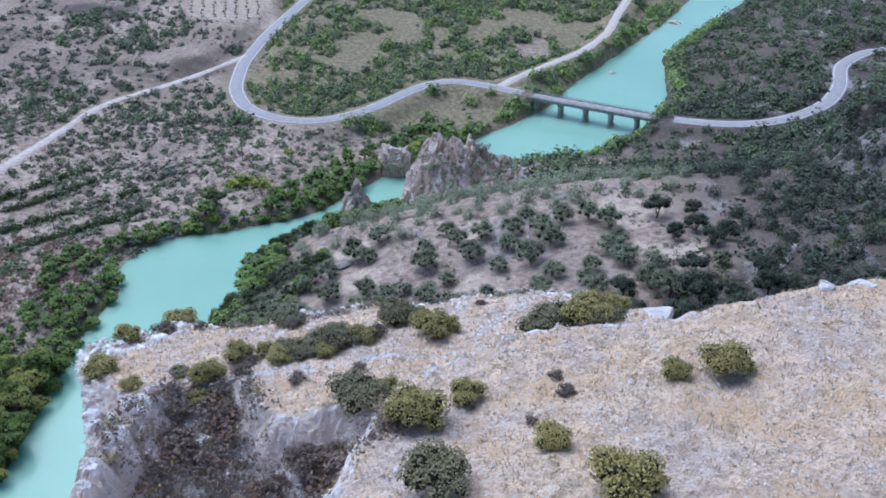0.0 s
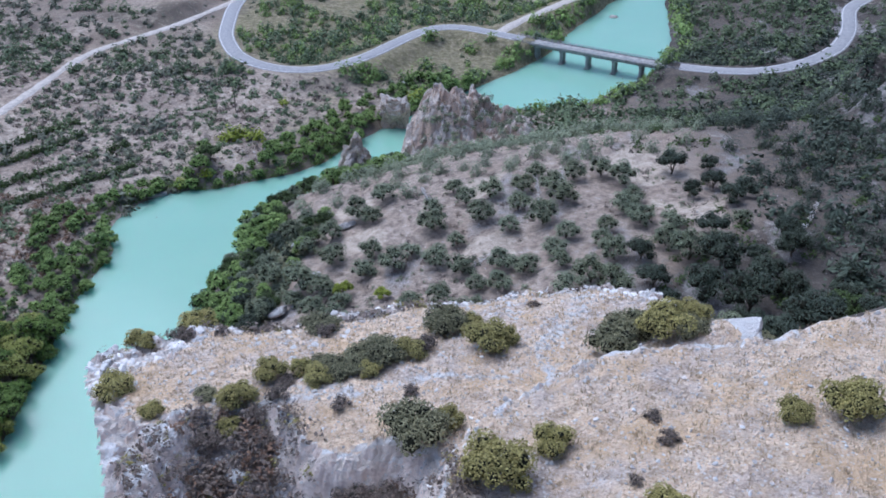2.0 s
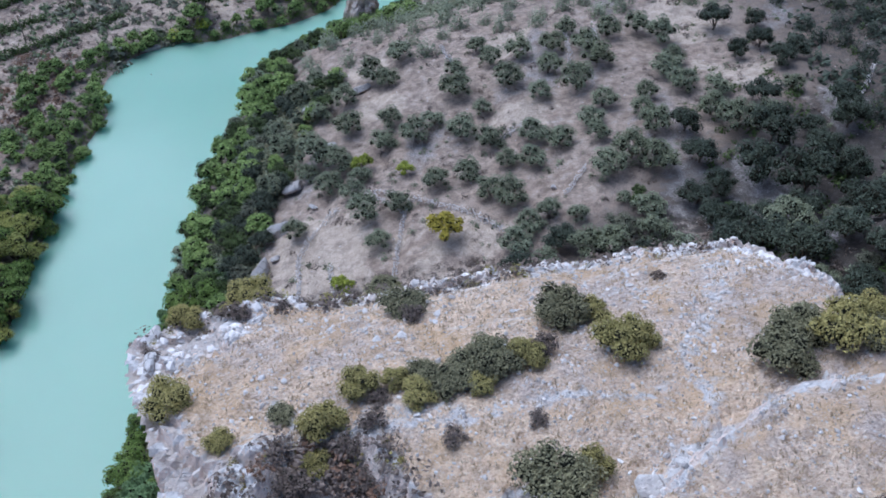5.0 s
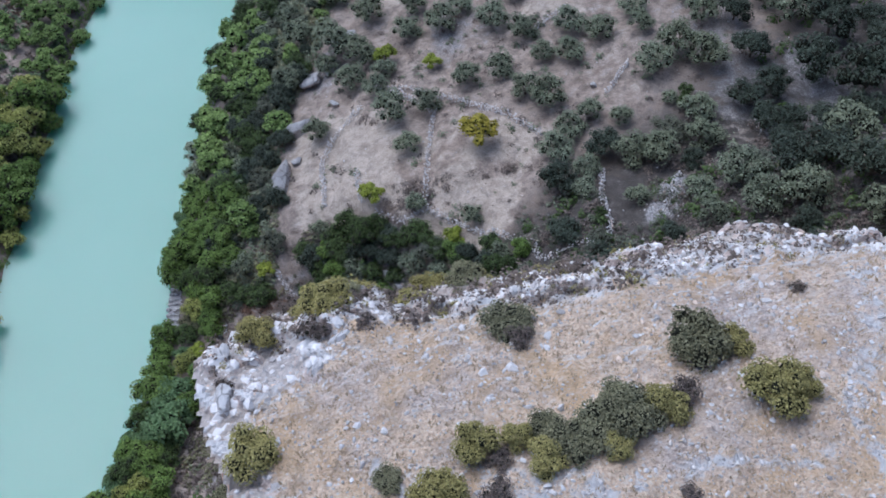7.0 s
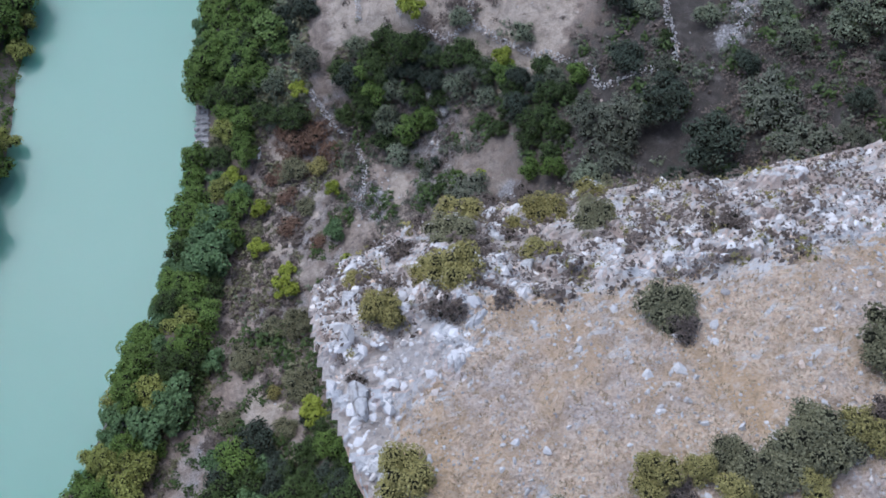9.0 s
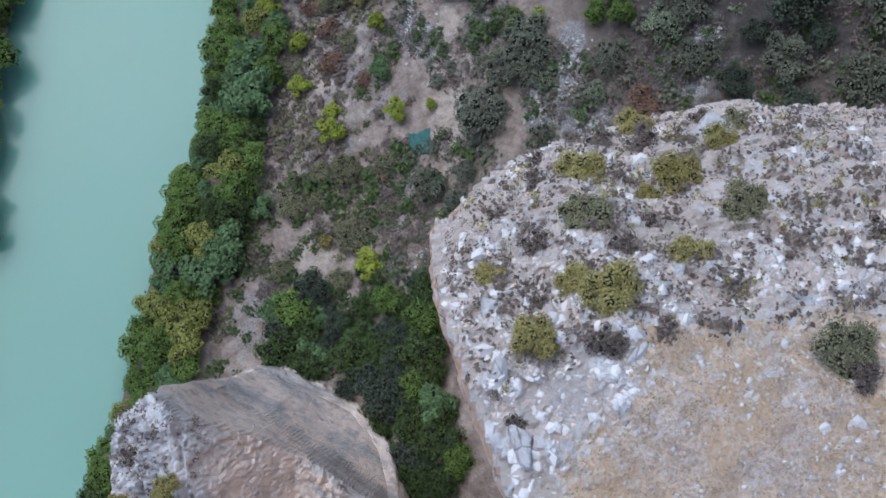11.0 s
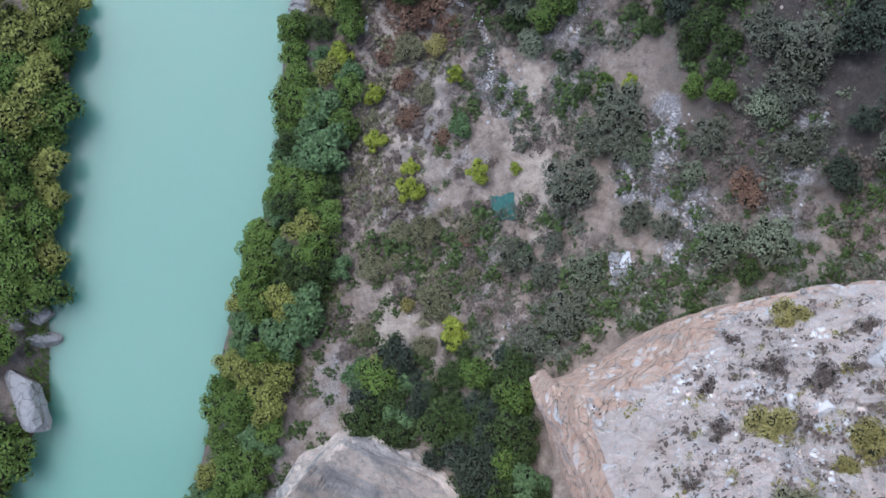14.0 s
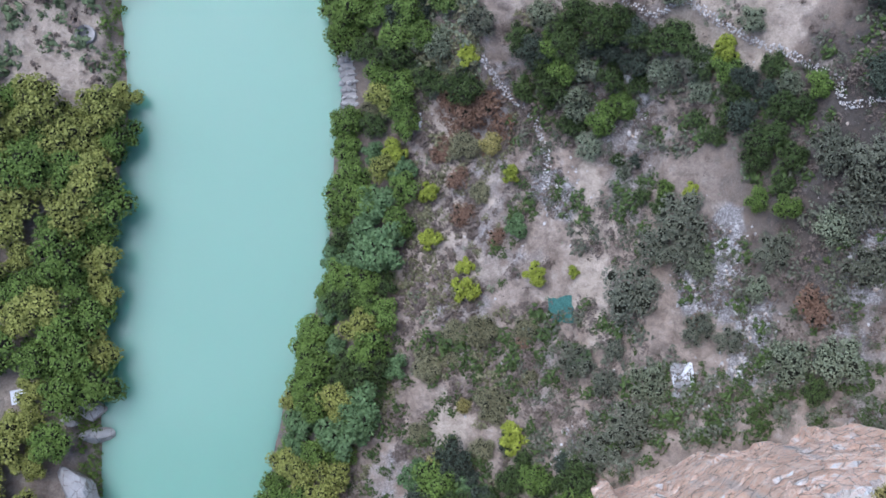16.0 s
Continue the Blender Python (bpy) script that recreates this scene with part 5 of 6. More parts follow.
brush("undergrowth", "russet dry weeds on the western bank", spread(300, (-114, 180, -90, 222), west_plain, 0.5, 1.8, 93, 0.9), 46, 0.9, 0.5, 0.2, REDTWIG, 51)
brush("far_woods", "mixed green trees beyond the road", spread(1300, (-160, 296, 150, 520), north_plain, 0.6, 1.9, 3, 3.4), 84, 1.7, 2.0, 0.36, WOODS, 13, "trees")
brush("far_woods", "bright green trees beyond the road", spread(420, (-75, 296, 120, 470), north_plain, 0.7, 1.9, 4, 3.8), 84, 1.8, 2.2, 0.36, ALDER, 14, "trees")
def far_shore(x, y):
    d, _, _, _ = along(RIVER, x, y)
    return (d > 0.3) & (d < 7) & clear(x, y) & (fbm(x / 12, y / 12, octaves=2, seed=151) > -0.25)


def far_scrub(x, y):
    return clear(x, y) & (fbm(x / 16, y / 16, octaves=3, seed=152) > -0.2) & ~((np.abs(x + 98 + 0.2 * (y - 440)) < 22) & (y > 408))


brush("far_woods", "bright green trees lining the far river", spread(330, (-10, 258, 130, 480), far_shore, 0.6, 1.4, 85, 1.8), 50, 1.9, 2.4, 0.5, ALDER, 42, "trees")
brush("scrub", "dull green shrubs scattered over the dry plain", spread(900, (-190, 215, -70, 440), far_scrub, 0.5, 2.2, 86, 2.2), 40, 1.1, 1.1, 0.36, OLIVE_GREY, 43)
brush("far_woods", "dark green trees on the eastern shore", spread(1500, (20, 240, 230, 520), east_low, 0.8, 1.9, 5, 1.9), 52, 1.9, 2.4, 0.44, WOODS, 15, "trees")
brush("far_woods", "dark evergreen scrub on the rocky hillside, deepened by painted shade", spread(2000, (60, 95, 210, 330), east_hill, 0.8, 1.9, 6, 1.8), 50, 1.8, 1.9, 0.4, SHADE_LEAVES, 16, "trees")


def lower_slope(x, y):
    d, s, _, _ = along(RIVER, x, y)
    kept = (np.hypot((x + 8) / 9, (y - 117) / 5) < 1) | (np.hypot((x + 30) / 6, (y - 129) / 8) < 1)
    return (s > 0) & (d > 20) & clear(x, y) & (fbm(x / 6, y / 6, octaves=3, seed=148) > np.where(x > 4, -0.1, -0.2)) & ~kept


brush("undergrowth", "dead brown shrubs on the slope below the cliff", spread(2600, (-34, 70, 40, 124), lower_slope, 0.4, 1.9, 77, 0.6), 44, 0.7, 0.6, 0.12, DRY, 34)


def cliff_foot(x, y):
    return along([(-28, 68), (-24, 72), (-18, 74.5), (-8, 77.5), (6, 76), (20, 66)], x, y)[0] < 3.6


brush("undergrowth", "dark shrubs at the foot of the cliff", spread(190, (-30, 62, 24, 84), cliff_foot, 0.6, 1.9, 91, 0.7), 80, 0.8, 0.9, 0.15, CAROB, 47, base=land)
brush("undergrowth", "grey shrubs at the foot of the cliff", spread(190, (-30, 62, 24, 84), cliff_foot, 0.6, 1.8, 92, 0.7), 70, 0.8, 0.8, 0.13, OLIVE_GREY, 48, base=land)


def garden(x, y):
    d, s, _, _ = along(RIVER, x, y)
    return (s > 0) & (d > 7) & (d < 27) & clear(x, y) & (fbm(x / 5, y / 5, octaves=2, seed=149) > -0.05)


brush("undergrowth", "russet withered thicket in the riverside garden", spread(46, (-43, 104, -32, 116), lambda x, y: np.hypot((x + 37.5) / 4.5, (y - 110) / 5) < 1, 0.7, 2.0, 87, 0.8), 70, 0.8, 0.7, 0.14, REDTWIG, 44)
brush("undergrowth", "withered brown weeds in the riverside garden", spread(380, (-58, 64, -26, 120), garden, 0.5, 2.2, 73, 0.9), 60, 0.7, 0.35, 0.15, DRY, 29)
brush("undergrowth", "dull green weeds in the riverside garden", spread(260, (-58, 64, -26, 120), garden, 0.5, 2.0, 74, 1.0), 60, 0.7, 0.4, 0.15, BUSH, 30)


def shore(x, y):
    d, s, _, _ = along(RIVER, x, y)
    return (d > -0.4) & (d < 1.8) & (np.hypot(x + 13, y - 252) > 9) & (np.hypot(x + 52.5, y - 116) > 3) & clear(x, y)


brush("reeds", "low green growth along the waterline", spread(900, (-100, 46, -20, 262), shore, 0.6, 1.3, 78, 0.7), 46, 0.9, 1.1, 0.19, POPLAR, 35)
brush("scrub", "grey-green scrub on the rocky knoll", spread(150, (-6, 226, 24, 258), lambda x, y: inside(KNOLL, x, y) & (knoll_top(x, y) < 18), 0.7, 1.6, 79, 1.3), 50, 1.1, 1.0, 0.26, OLIVE, 36)
brush("undergrowth", "dark scrub between the river trees and the cliff foot", spread(150, (-66, 46, -30, 84), lambda x, y: (land(x, y) > 1.5) & (land(x, y) < 30) & ~inside(SHOULDER, x, y) & ~inside(RIM, x, y), 0.9, 2.0, 81, 1.1), 60, 1.0, 1.0, 0.2, CAROB, 39)
brush("undergrowth", "dead tufts on the rocky shoulder", spread(120, (-57, 40, -34, 60), lambda x, y: inside(SHOULDER, x, y) & (shoulder_top(x, y) > 40), 0.4, 1.3, 80, 0.6), 34, 0.5, 0.4, 0.10, DRY, 37)
brush("undergrowth", "thick dark scrub under the olive trees", spread(420, (34, 100, 110, 245), slope, 0.6, 2.0, 75, 1.5), 44, 0.9, 0.9, 0.2, CAROB, 32)
brush("undergrowth", "mixed grey-green shrubs above the river bank", spread(420, (-56, 110, -24, 185), bank_top, 0.6, 1.9, 81, 1.0), 70, 0.9, 1.0, 0.17, OLIVE, 38)
brush("undergrowth", "dark shrubs above the river bank", spread(300, (-56, 108, -24, 185), bank_top, 0.6, 1.9, 82, 1.1), 70, 0.9, 1.0, 0.17, BUSH, 39)
brush("scrub", "grey-green scrub round the rocky knoll", spread(160, (-16, 212, 34, 236), lambda x, y: (along(RIVER, x, y)[1] > 0) & (along(RIVER, x, y)[0] > 2) & clear(x, y), 0.8, 1.8, 76, 1.4), 50, 1.2, 1.3, 0.28, OLIVE, 33)
brush("undergrowth", "grey-green shrubs on the slope below the cliff", spread(900, (-34, 70, 40, 116), lower_slope, 0.5, 1.9, 71, 0.9), 56, 0.75, 0.8, 0.14, OLIVE_GREY, 27)
brush("undergrowth", "dark green shrubs on the slope below the cliff", spread(520, (-36, 70, 40, 116), lower_slope, 0.5, 2.0, 72, 1.1), 60, 0.75, 0.8, 0.17, CAROB, 28)
brush("undergrowth", "dry twiggy undergrowth between the olive trees", spread(1500, (-48, 66, 100, 250), slope, 0.4, 1.5, 7, 0.9), 24, 0.7, 0.55, 0.16, DRY, 17)
brush("undergrowth", "dull green undergrowth between the olive trees", spread(900, (-48, 66, 100, 250), slope, 0.4, 1.5, 8, 0.9), 28, 0.7, 0.6, 0.17, OLIVE, 18)


def in_gully(x, y):
    return inside(RIM, x, y) & (straw_cover(x, y)[1] > 0.45) & (x < -4.2) & (y < 48.5)


def rough_top(x, y):
    lip = lip_line(x)
    return inside(RIM, x, y) & ((y > lip - 1) | (np.hypot(x + 15, y - 44) < 5) | (np.hypot(x + 5, y - 37) < 3)) & (along(RIM + RIM[:1], x, y)[0] > 0.8)


brush("undergrowth", "dead grey-brown tufts among the rocks", spread(900, (-28, 30, 30, 77), rough_top, 0.4, 1.8, 9, 0.5), 30, 0.55, 0.4, 0.10, DRY, 19)
brush("undergrowth", "small green cushions among the rocks", spread(240, (-28, 30, 30, 76), rough_top, 0.4, 1.4, 10, 0.8), 34, 0.5, 0.4, 0.09, MASTIC, 20)

rows = []
for a, b in (((-122, 234), (-102, 254.5)), ((-118, 223.5), (-88, 251)), ((-126, 240), (-106, 262)), ((-112, 215), (-84, 240))):
    n = int(math.hypot(b[0] - a[0], b[1] - a[1]) / 1.4)
    rows += [(a[0] + (b[0] - a[0]) * k / n + rng.uniform(-0.3, 0.3), a[1] + (b[1] - a[1]) * k / n + rng.uniform(-0.3, 0.3), rng.uniform(0.9, 1.3)) for k in range(n) if rng.random() > 0.12]
brush("hedge_rows", "rows of dark green trees on the terraces", rows, 60, 1.4, 1.7, 0.34, CAROB, 21, "trees")
brush("orchard_rows", "rows of young trees on the pale field", [(-116 + 5 * i - 0.2 * 5 * j + rng.uniform(-0.5, 0.5), 414 + 5 * j + rng.uniform(-0.5, 0.5), rng.uniform(0.6, 1.0)) for i in range(8) for j in range(11)], 40, 1.0, 1.2, 0.3, WOODS, 23, "trees")
brush("undergrowth", "dead brown brush in the rocky gully", spread(420, (-19, 24, -4, 49), in_gully, 0.6, 1.9, 83, 0.45), 60, 0.55, 0.6, 0.085, DRY, 40)
brush("undergrowth", "dark russet brush in the rocky gully", spread(170, (-19, 24, -4, 49), in_gully, 0.6, 1.8, 84, 0.6), 60, 0.55, 0.6, 0.085, REDTWIG, 41)
brush("light_bushes", "bright yellow-green bushes on the western bank", [(-61, 256, 2.0), (-58.5, 257.5, 1.7), (-54, 256, 1.9), (-49, 278.5, 1.2), (-8, 287, 2.0), (-10.5, 285, 1.6), (-63.5, 255, 1.3), (-44, 249, 1.5), (-70, 231, 1.4), (-64, 233, 1.2)], 150, 1.5, 1.5, 0.28, CITRUS, 22, "bushes")


# ---- boulders, walls, gravel ----
def rock_data(name, seed, mat, cuts=9, subdiv=2, squash=(1, 1, 0.75)):
    """A limestone block: a ball cut by flat planes, with a rough skin."""
    g = np.random.default_rng(seed)
    bm = bmesh.new()
    bmesh.ops.create_icosphere(bm, subdivisions=subdiv, radius=1)
    planes = ball_points(cuts, g)
    far = g.uniform(0.36, 0.72, cuts)
    d = np.array([v.co[:] for v in bm.verts])
    k = np.minimum(1, np.min(np.where(d @ planes.T > 0.05, far / np.maximum(0.05, d @ planes.T), 9.0), axis=1))
    d = d * k[:, None]
    d = d * (1 + 0.10 * fbm(d[:, 0] * 3 + seed, d[:, 1] * 3, d[:, 2] * 3, 3, 151))[:, None] * np.array(squash)
    for v, q in zip(bm.verts, d):
        v.co = q
    return bm_data(name, bm, mat)


ROCKS = {m: [rock_data("boulder", 300 + i, m, 11 + i, 3, (1.0, 0.85 - 0.05 * i, 0.72)) for i in range(5)] for m in (STONE, GREYROCK)}
BOULDERS = [(-34.8, 141.2, 3.0), (-36.1, 131.7, 3.3), (-32.8, 152.7, 2.6), (-28.5, 145.1, 1.5), (-26.0, 160.6, 2.2), (-31.9, 176.6, 1.8), (-21.6, 177.4, 2.1), (-29.8, 153.6, 1.8), (-34.2, 134.5, 1.6), (-42.3, 142.1, 1.1), (-19.8, 112, 1.7), (-28.3, 160.2, 2), (33.8, 126.3, 1.3), (45.2, 140.4, 1.6), (10.5, 137.6, 1),
            (5.2, 65.0, 0.8), (0.3, 64.8, 0.7), (-11, 71.8, 1.7), (-9.2, 72.4, 1.3), (-18.3, 110.3, 1.5), (-16.4, 113.6, 1.1), (-16.9, 78, 1.4), (-17.3, 79.8, 1), (-21.3, 75.6, 0.9), (-17.7, 77, 1.1), (-15.3, 84, 0.6), (-45.6, 110.5, 0.6)]
MORE_BOULDERS = [(13.6, 51.0, 1.75), (15.4, 50.4, 1.1), (23.2, 49.0, 1.2), (25.4, 49.2, 1.0), (-14.9, 46.2, 0.8), (-14.4, 44.5, 0.8), (-16.4, 44.8, 0.8), (-12.2, 297, 1.9), (-50.1, 249.6, 2), (-17.5, 43, 0.7), (23.5, 52.5, 1.6), (25.6, 52.6, 1.1), (20, 50.2, 0.9),
                 (-24.6, 55.2, 1.1), (-25.4, 58.0, 0.8), (-25.4, 61.0, 0.9), (-9.6, 62.0, 0.7), (-16.8, 62.4, 0.7), (-2.0, 63.4, 0.7),
                 (-19.6, 58.6, 0.7), (-0.8, 44.4, 1.0), (0.6, 45.2, 0.8), (2.0, 45.9, 0.9), (-88.4, 66.6, 5.2), (-86.9, 73.2, 2.3), (-87.0, 76.6, 2.2), (-89.6, 75.4, 2.0)]
for i, (x, y, r, *raised) in enumerate(BOULDERS + MORE_BOULDERS):
    high = raised[0] if raised else float(surface(x, y))
    ob = new("boulder", ROCKS[STONE if high > 60 else GREYROCK][i % 5])
    where_ = "the olive slope" if high > 8 and high < 60 else "the cliff top" if high > 60 else "the river bank"
    tagged(ob, f"pale grey weathered limestone boulder on {where_}", "boulder", "boulders")
    ob.matrix_basis = Matrix.LocRotScale((x, y, high + (0.25 if high < 60 else -0.1) * r), Euler((rng.uniform(-0.25, 0.25), rng.uniform(-0.25, 0.25), rng.uniform(0, 6.28))), (r * 1.15, r, r * rng.uniform(0.6, 0.95)))

for name, label, x, y, r, tall, mat in (("rock_spire", "pointed grey rock spire standing in the river", -24.2, 238.0, 4.9, 11.5, CRAG), ("rock_pillar", "square grey rock pillar at the water's edge", -14.5, 270.5, 4.4, 8.5, CRAG),
                                        ("rock_islet", "small dark rock islet in the river", 110.5, 447, 3.2, 1.0, CRAG), ("rock_islet", "small dark rock islet in the river", 68.5, 371, 1.8, 0.6, CRAG)):
    g = np.random.default_rng(int(abs(x) * 7))
    bm = bmesh.new()
    bmesh.ops.create_icosphere(bm, subdivisions=5, radius=1)
    taper = 0.38 if name == "rock_spire" else 0.25
    c = np.array([v.co[:] for v in bm.verts])
    lift = np.maximum(0, c[:, 2])
    if name == "rock_pillar":
        q = np.sign(c) * np.abs(c) ** np.array([0.5, 0.5, 0.7])
    else:
        q = np.stack([c[:, 0] * (1 - taper * lift), c[:, 1] * (1 - taper * lift), np.sign(c[:, 2]) * np.abs(c[:, 2]) ** 0.7], 1)
    n = fbm(q[:, 0] * 2 + x, q[:, 1] * 2, q[:, 2] * 1.2, 5, 161) + 0.28 * (0.3 - np.abs(fbm(q[:, 0] * 5 + x, q[:, 1] * 5, q[:, 2] * 1.6, 3, 163)))
    n = n + 0.10 * np.round(3 * vnoise(q[:, 0] * 3 + x, q[:, 1] * 3, q[:, 2] * 4.0, 165))
    q = q * np.stack([r * (0.85 + 0.7 * n), r * (0.75 + 0.7 * n), tall * (1 + 0.3 * n)], 1)
    for v, k in zip(bm.verts, q):
        v.co = k
    ob = tagged(new(name, bm_data(name, bm, mat)), label, "rock")
    ob.location = (x, y, 0.0)


def template(seed):
    bm = bmesh.new()
    bmesh.ops.create_icosphere(bm, subdivisions=1, radius=0.62)
    g = np.random.default_rng(seed)
    planes, far = ball_points(12, g), g.uniform(0.3, 0.62, 12)
    v = np.array([q.co[:] for q in bm.verts])
    d = v / np.linalg.norm(v, axis=1)[:, None]
    k = np.min(np.where(d @ planes.T > 0.05, far / np.maximum(0.05, d @ planes.T), 1.0), axis=1)
    f = np.array([[q.index for q in face.verts] for face in bm.faces])
    bm.free()
    return v * np.minimum(1, k)[:, None], f


SHAPES = [template(500 + i) for i in range(8)]


def pile(name, label, spots, mat, seed, category="stones", flat=0.75):
    """Many small angular stones in one mesh. spots: x, y, size, lift."""
    g = np.random.default_rng(seed)
    p = np.array(spots, float)
    z = surface(p[:, 0], p[:, 1]) if "cliff" not in label and "grass" not in label else craggy_top(p[:, 0], p[:, 1])
    kind, vs, fs, base = g.integers(0, len(SHAPES), len(p)), [], [], 0
    for i, (v, f) in enumerate(SHAPES):
        q, h = p[kind == i], z[kind == i]
        n = len(q)
        s = q[:, 2][:, None] * np.stack([0.8 + 0.9 * g.random(n), 0.7 + 0.5 * g.random(n), flat * (0.7 + 0.6 * g.random(n))], 1)
        w = v[None] * s[:, None]
        a, tilt = g.random(n)[:, None] * 6.283, (g.random(n)[:, None] - 0.5) * 0.9
        out = np.stack([w[..., 0] * np.cos(a) - w[..., 1] * np.sin(a) + q[:, 0, None], w[..., 0] * np.sin(a) + w[..., 1] * np.cos(a) + q[:, 1, None], w[..., 2] + w[..., 0] * tilt + (h + q[:, 3])[:, None]], -1)
        vs.append(out.reshape(-1, 3))
        fs.append((f[None] + len(v) * np.arange(n)[:, None, None]).reshape(-1, 3) + base)
        base += n * len(v)
    return tagged(new(name, mesh(name, np.concatenate(vs), np.concatenate(fs), mat)), label, category, kind="stuff")


def chips_material(name, tone):
    m, t, b = material(name)
    c = ramp(t, node(t, "ShaderNodeNewGeometry").outputs["Random Per Island"], *((p, tuple(tone * v for v in c)) for p, c in ((0.0, (0.36, 0.34, 0.325)), (0.35, (0.52, 0.505, 0.49)), (0.85, (0.68, 0.67, 0.655)), (1.0, (0.62, 0.49, 0.38)))))
    finish(t, b, blend(t, 0.3, c, ramp(t, grain(t, 12, 4), (0.3, 0.2), (0.7, 0.8)), "OVERLAY"), 0.9)
    return m


CHIPS = chips_material("stone_chips", 1.12)
GREYSTONE = chips_material("grey_stone_chips", 0.9)
WALLSTONE = chips_material("wall_stone", 1.12)
WHITESTONE = chips_material("white_stone_blocks", 1.34)


def on_top(x, y):
    return inside(RIM, x, y) & (along(RIM + RIM[:1], x, y)[0] > 0.4) & (x < 42) & (y > 22)


def stones_on_top(n, lo, hi, seed, keep, rare=5):
    g = np.random.default_rng(seed)
    xs, ys = g.uniform(-28, 40, n * 14), g.uniform(22, 77, n * 14)
    ok = keep(xs, ys)
    s = lo + (hi - lo) * g.random(len(xs)) ** rare
    return [(x, y, k, 0.1 * k) for x, y, k in zip(xs[ok][:n], ys[ok][:n], s[ok][:n])]


def gravel_band(x, y):
    bands = np.minimum.reduce([along(l, x, y)[0] for l in BANDS])
    return on_top(x, y) & (bands < 0.9 + 0.9 * vnoise(x / 1.5, y / 1.5, seed=171))


def by_lip(x, y):
    near = (y < lip_line(x) + 3.5) | (np.hypot(x + 24.5, y - 60) < 5.5) | (fbm(x / 1.6, y / 1.6, octaves=2, seed=174) > 0.22)
    return on_top(x, y) & (bare_rock(x, y) + 0.5 * fbm(x / 2, y / 2, octaves=3, seed=173) > 0.55) & (y > 50) & near


pile("stones", "scattered pale limestone chips in the dry grass", stones_on_top(9000, 0.07, 0.34, 31, on_top, 3), CHIPS, 41)
pile("stones", "patches of fine grey gravel in the dry grass", stones_on_top(11000, 0.06, 0.2, 36, lambda x, y: on_top(x, y) & (fbm(x / 4, y / 4, octaves=3, seed=176) > 0.02)), GREYSTONE, 46)
pile("stones", "loose white limestone lumps in the dry grass", stones_on_top(1500, 0.16, 0.6, 35, lambda x, y: on_top(x, y) & (y > 51 + 0.2 * x) & (fbm(x / 2.5, y / 2.5, octaves=3, seed=175) > 0.02)), CHIPS, 45, flat=0.45)
pile("stones", "bands of grey limestone gravel on the cliff top", stones_on_top(3800, 0.09, 0.36, 32, gravel_band), CHIPS, 42)
lip_stones = sorted(stones_on_top(3300, 0.14, 0.85, 33, by_lip, 4), key=lambda s: -s[2])
pile("stones", "broken white limestone along the cliff edge", [(x, y, k, -0.1 * k) for x, y, k, _ in lip_stones[280:]], WHITESTONE, 43, flat=0.5)
slabs = [mesh("stone_slab", v, f, WHITESTONE) for v, f in SHAPES]
big_stones = lip_stones[:280]
slab_feet = craggy_top(np.array([q[0] for q in big_stones]), np.array([q[1] for q in big_stones]))
for i, (x, y, s, _) in enumerate(big_stones):
    ob = part("stone_slab", slabs[i % 8], promontory)
    ob.matrix_basis = Matrix.LocRotScale((x, y, float(slab_feet[i]) - 0.12 * s), Euler((rng.uniform(-0.3, 0.3), rng.uniform(-0.3, 0.3), rng.uniform(0, 6.28))), (s * rng.uniform(1.0, 1.6), s * rng.uniform(0.9, 1.25), s * rng.uniform(0.7, 0.95)))


def straw_tufts(n, seed):
    """Dry grass on the cliff top: small fans of blades."""
    g = np.random.default_rng(seed)
    xs, ys = g.uniform(-27, 40, n * 3), g.uniform(24, 64, n * 3)
    ok = on_top(xs, ys) & (straw_cover(xs, ys)[0] > 0.5)
    x, y = xs[ok][:n], ys[ok][:n]
    x, y = np.repeat(x, 5) + g.normal(0, 0.08, len(x) * 5), np.repeat(y, 5) + g.normal(0, 0.08, len(y) * 5)
    z = craggy_top(x, y)
    k = len(x)
    a, h = g.random(k) * 6.283, 0.08 + 0.16 * g.random(k)
    dx, dy = np.cos(a), np.sin(a)
    base = np.stack([x, y, z - 0.03], 1)
    side = np.stack([-dy, dx, 0 * x], 1) * 0.035
    tip = base + np.stack([dx * h * 0.7, dy * h * 0.7, h], 1)
    v = np.stack([base - side, base + side, tip], 1).reshape(-1, 3)
    i = np.arange(k) * 3
    return tagged(new("dry_grass", mesh("dry_grass", v, np.stack([i, i + 1, i + 2], 1), STRAW)), "tufts of bleached dry grass on the cliff top", "grass", kind="stuff")


STRAW = leaf_material("straw", (0.36, 0.28, 0.18), (0.66, 0.55, 0.40))
straw_tufts(9000, 44)


def dry_wall(line, width=0.8, height=0.95, label="low dry-stone terrace wall of grey limestone"):
    """A low wall of loose stones along a line."""
    spots = []
    for (ax, ay), (bx, by) in zip(line, line[1:]):
        size = math.hypot(bx - ax, by - ay)
        for k in range(int(size / 0.2)):
            t = (k + rng.random()) * 0.2 / size
            for h in (0.05, 0.3, 0.55, 0.8):
                if h < height and rng.random() > 0.12:
                    o = rng.uniform(-width / 2, width / 2)
                    spots.append((ax + (bx - ax) * t - (by - ay) / size * o, ay + (by - ay) * t + (bx - ax) / size * o, rng.uniform(0.22, 0.36), h))
    ob = pile("dry_stone_wall", label, spots, WALLSTONE, len(spots), "wall")
    ob["kind"] = "structure"


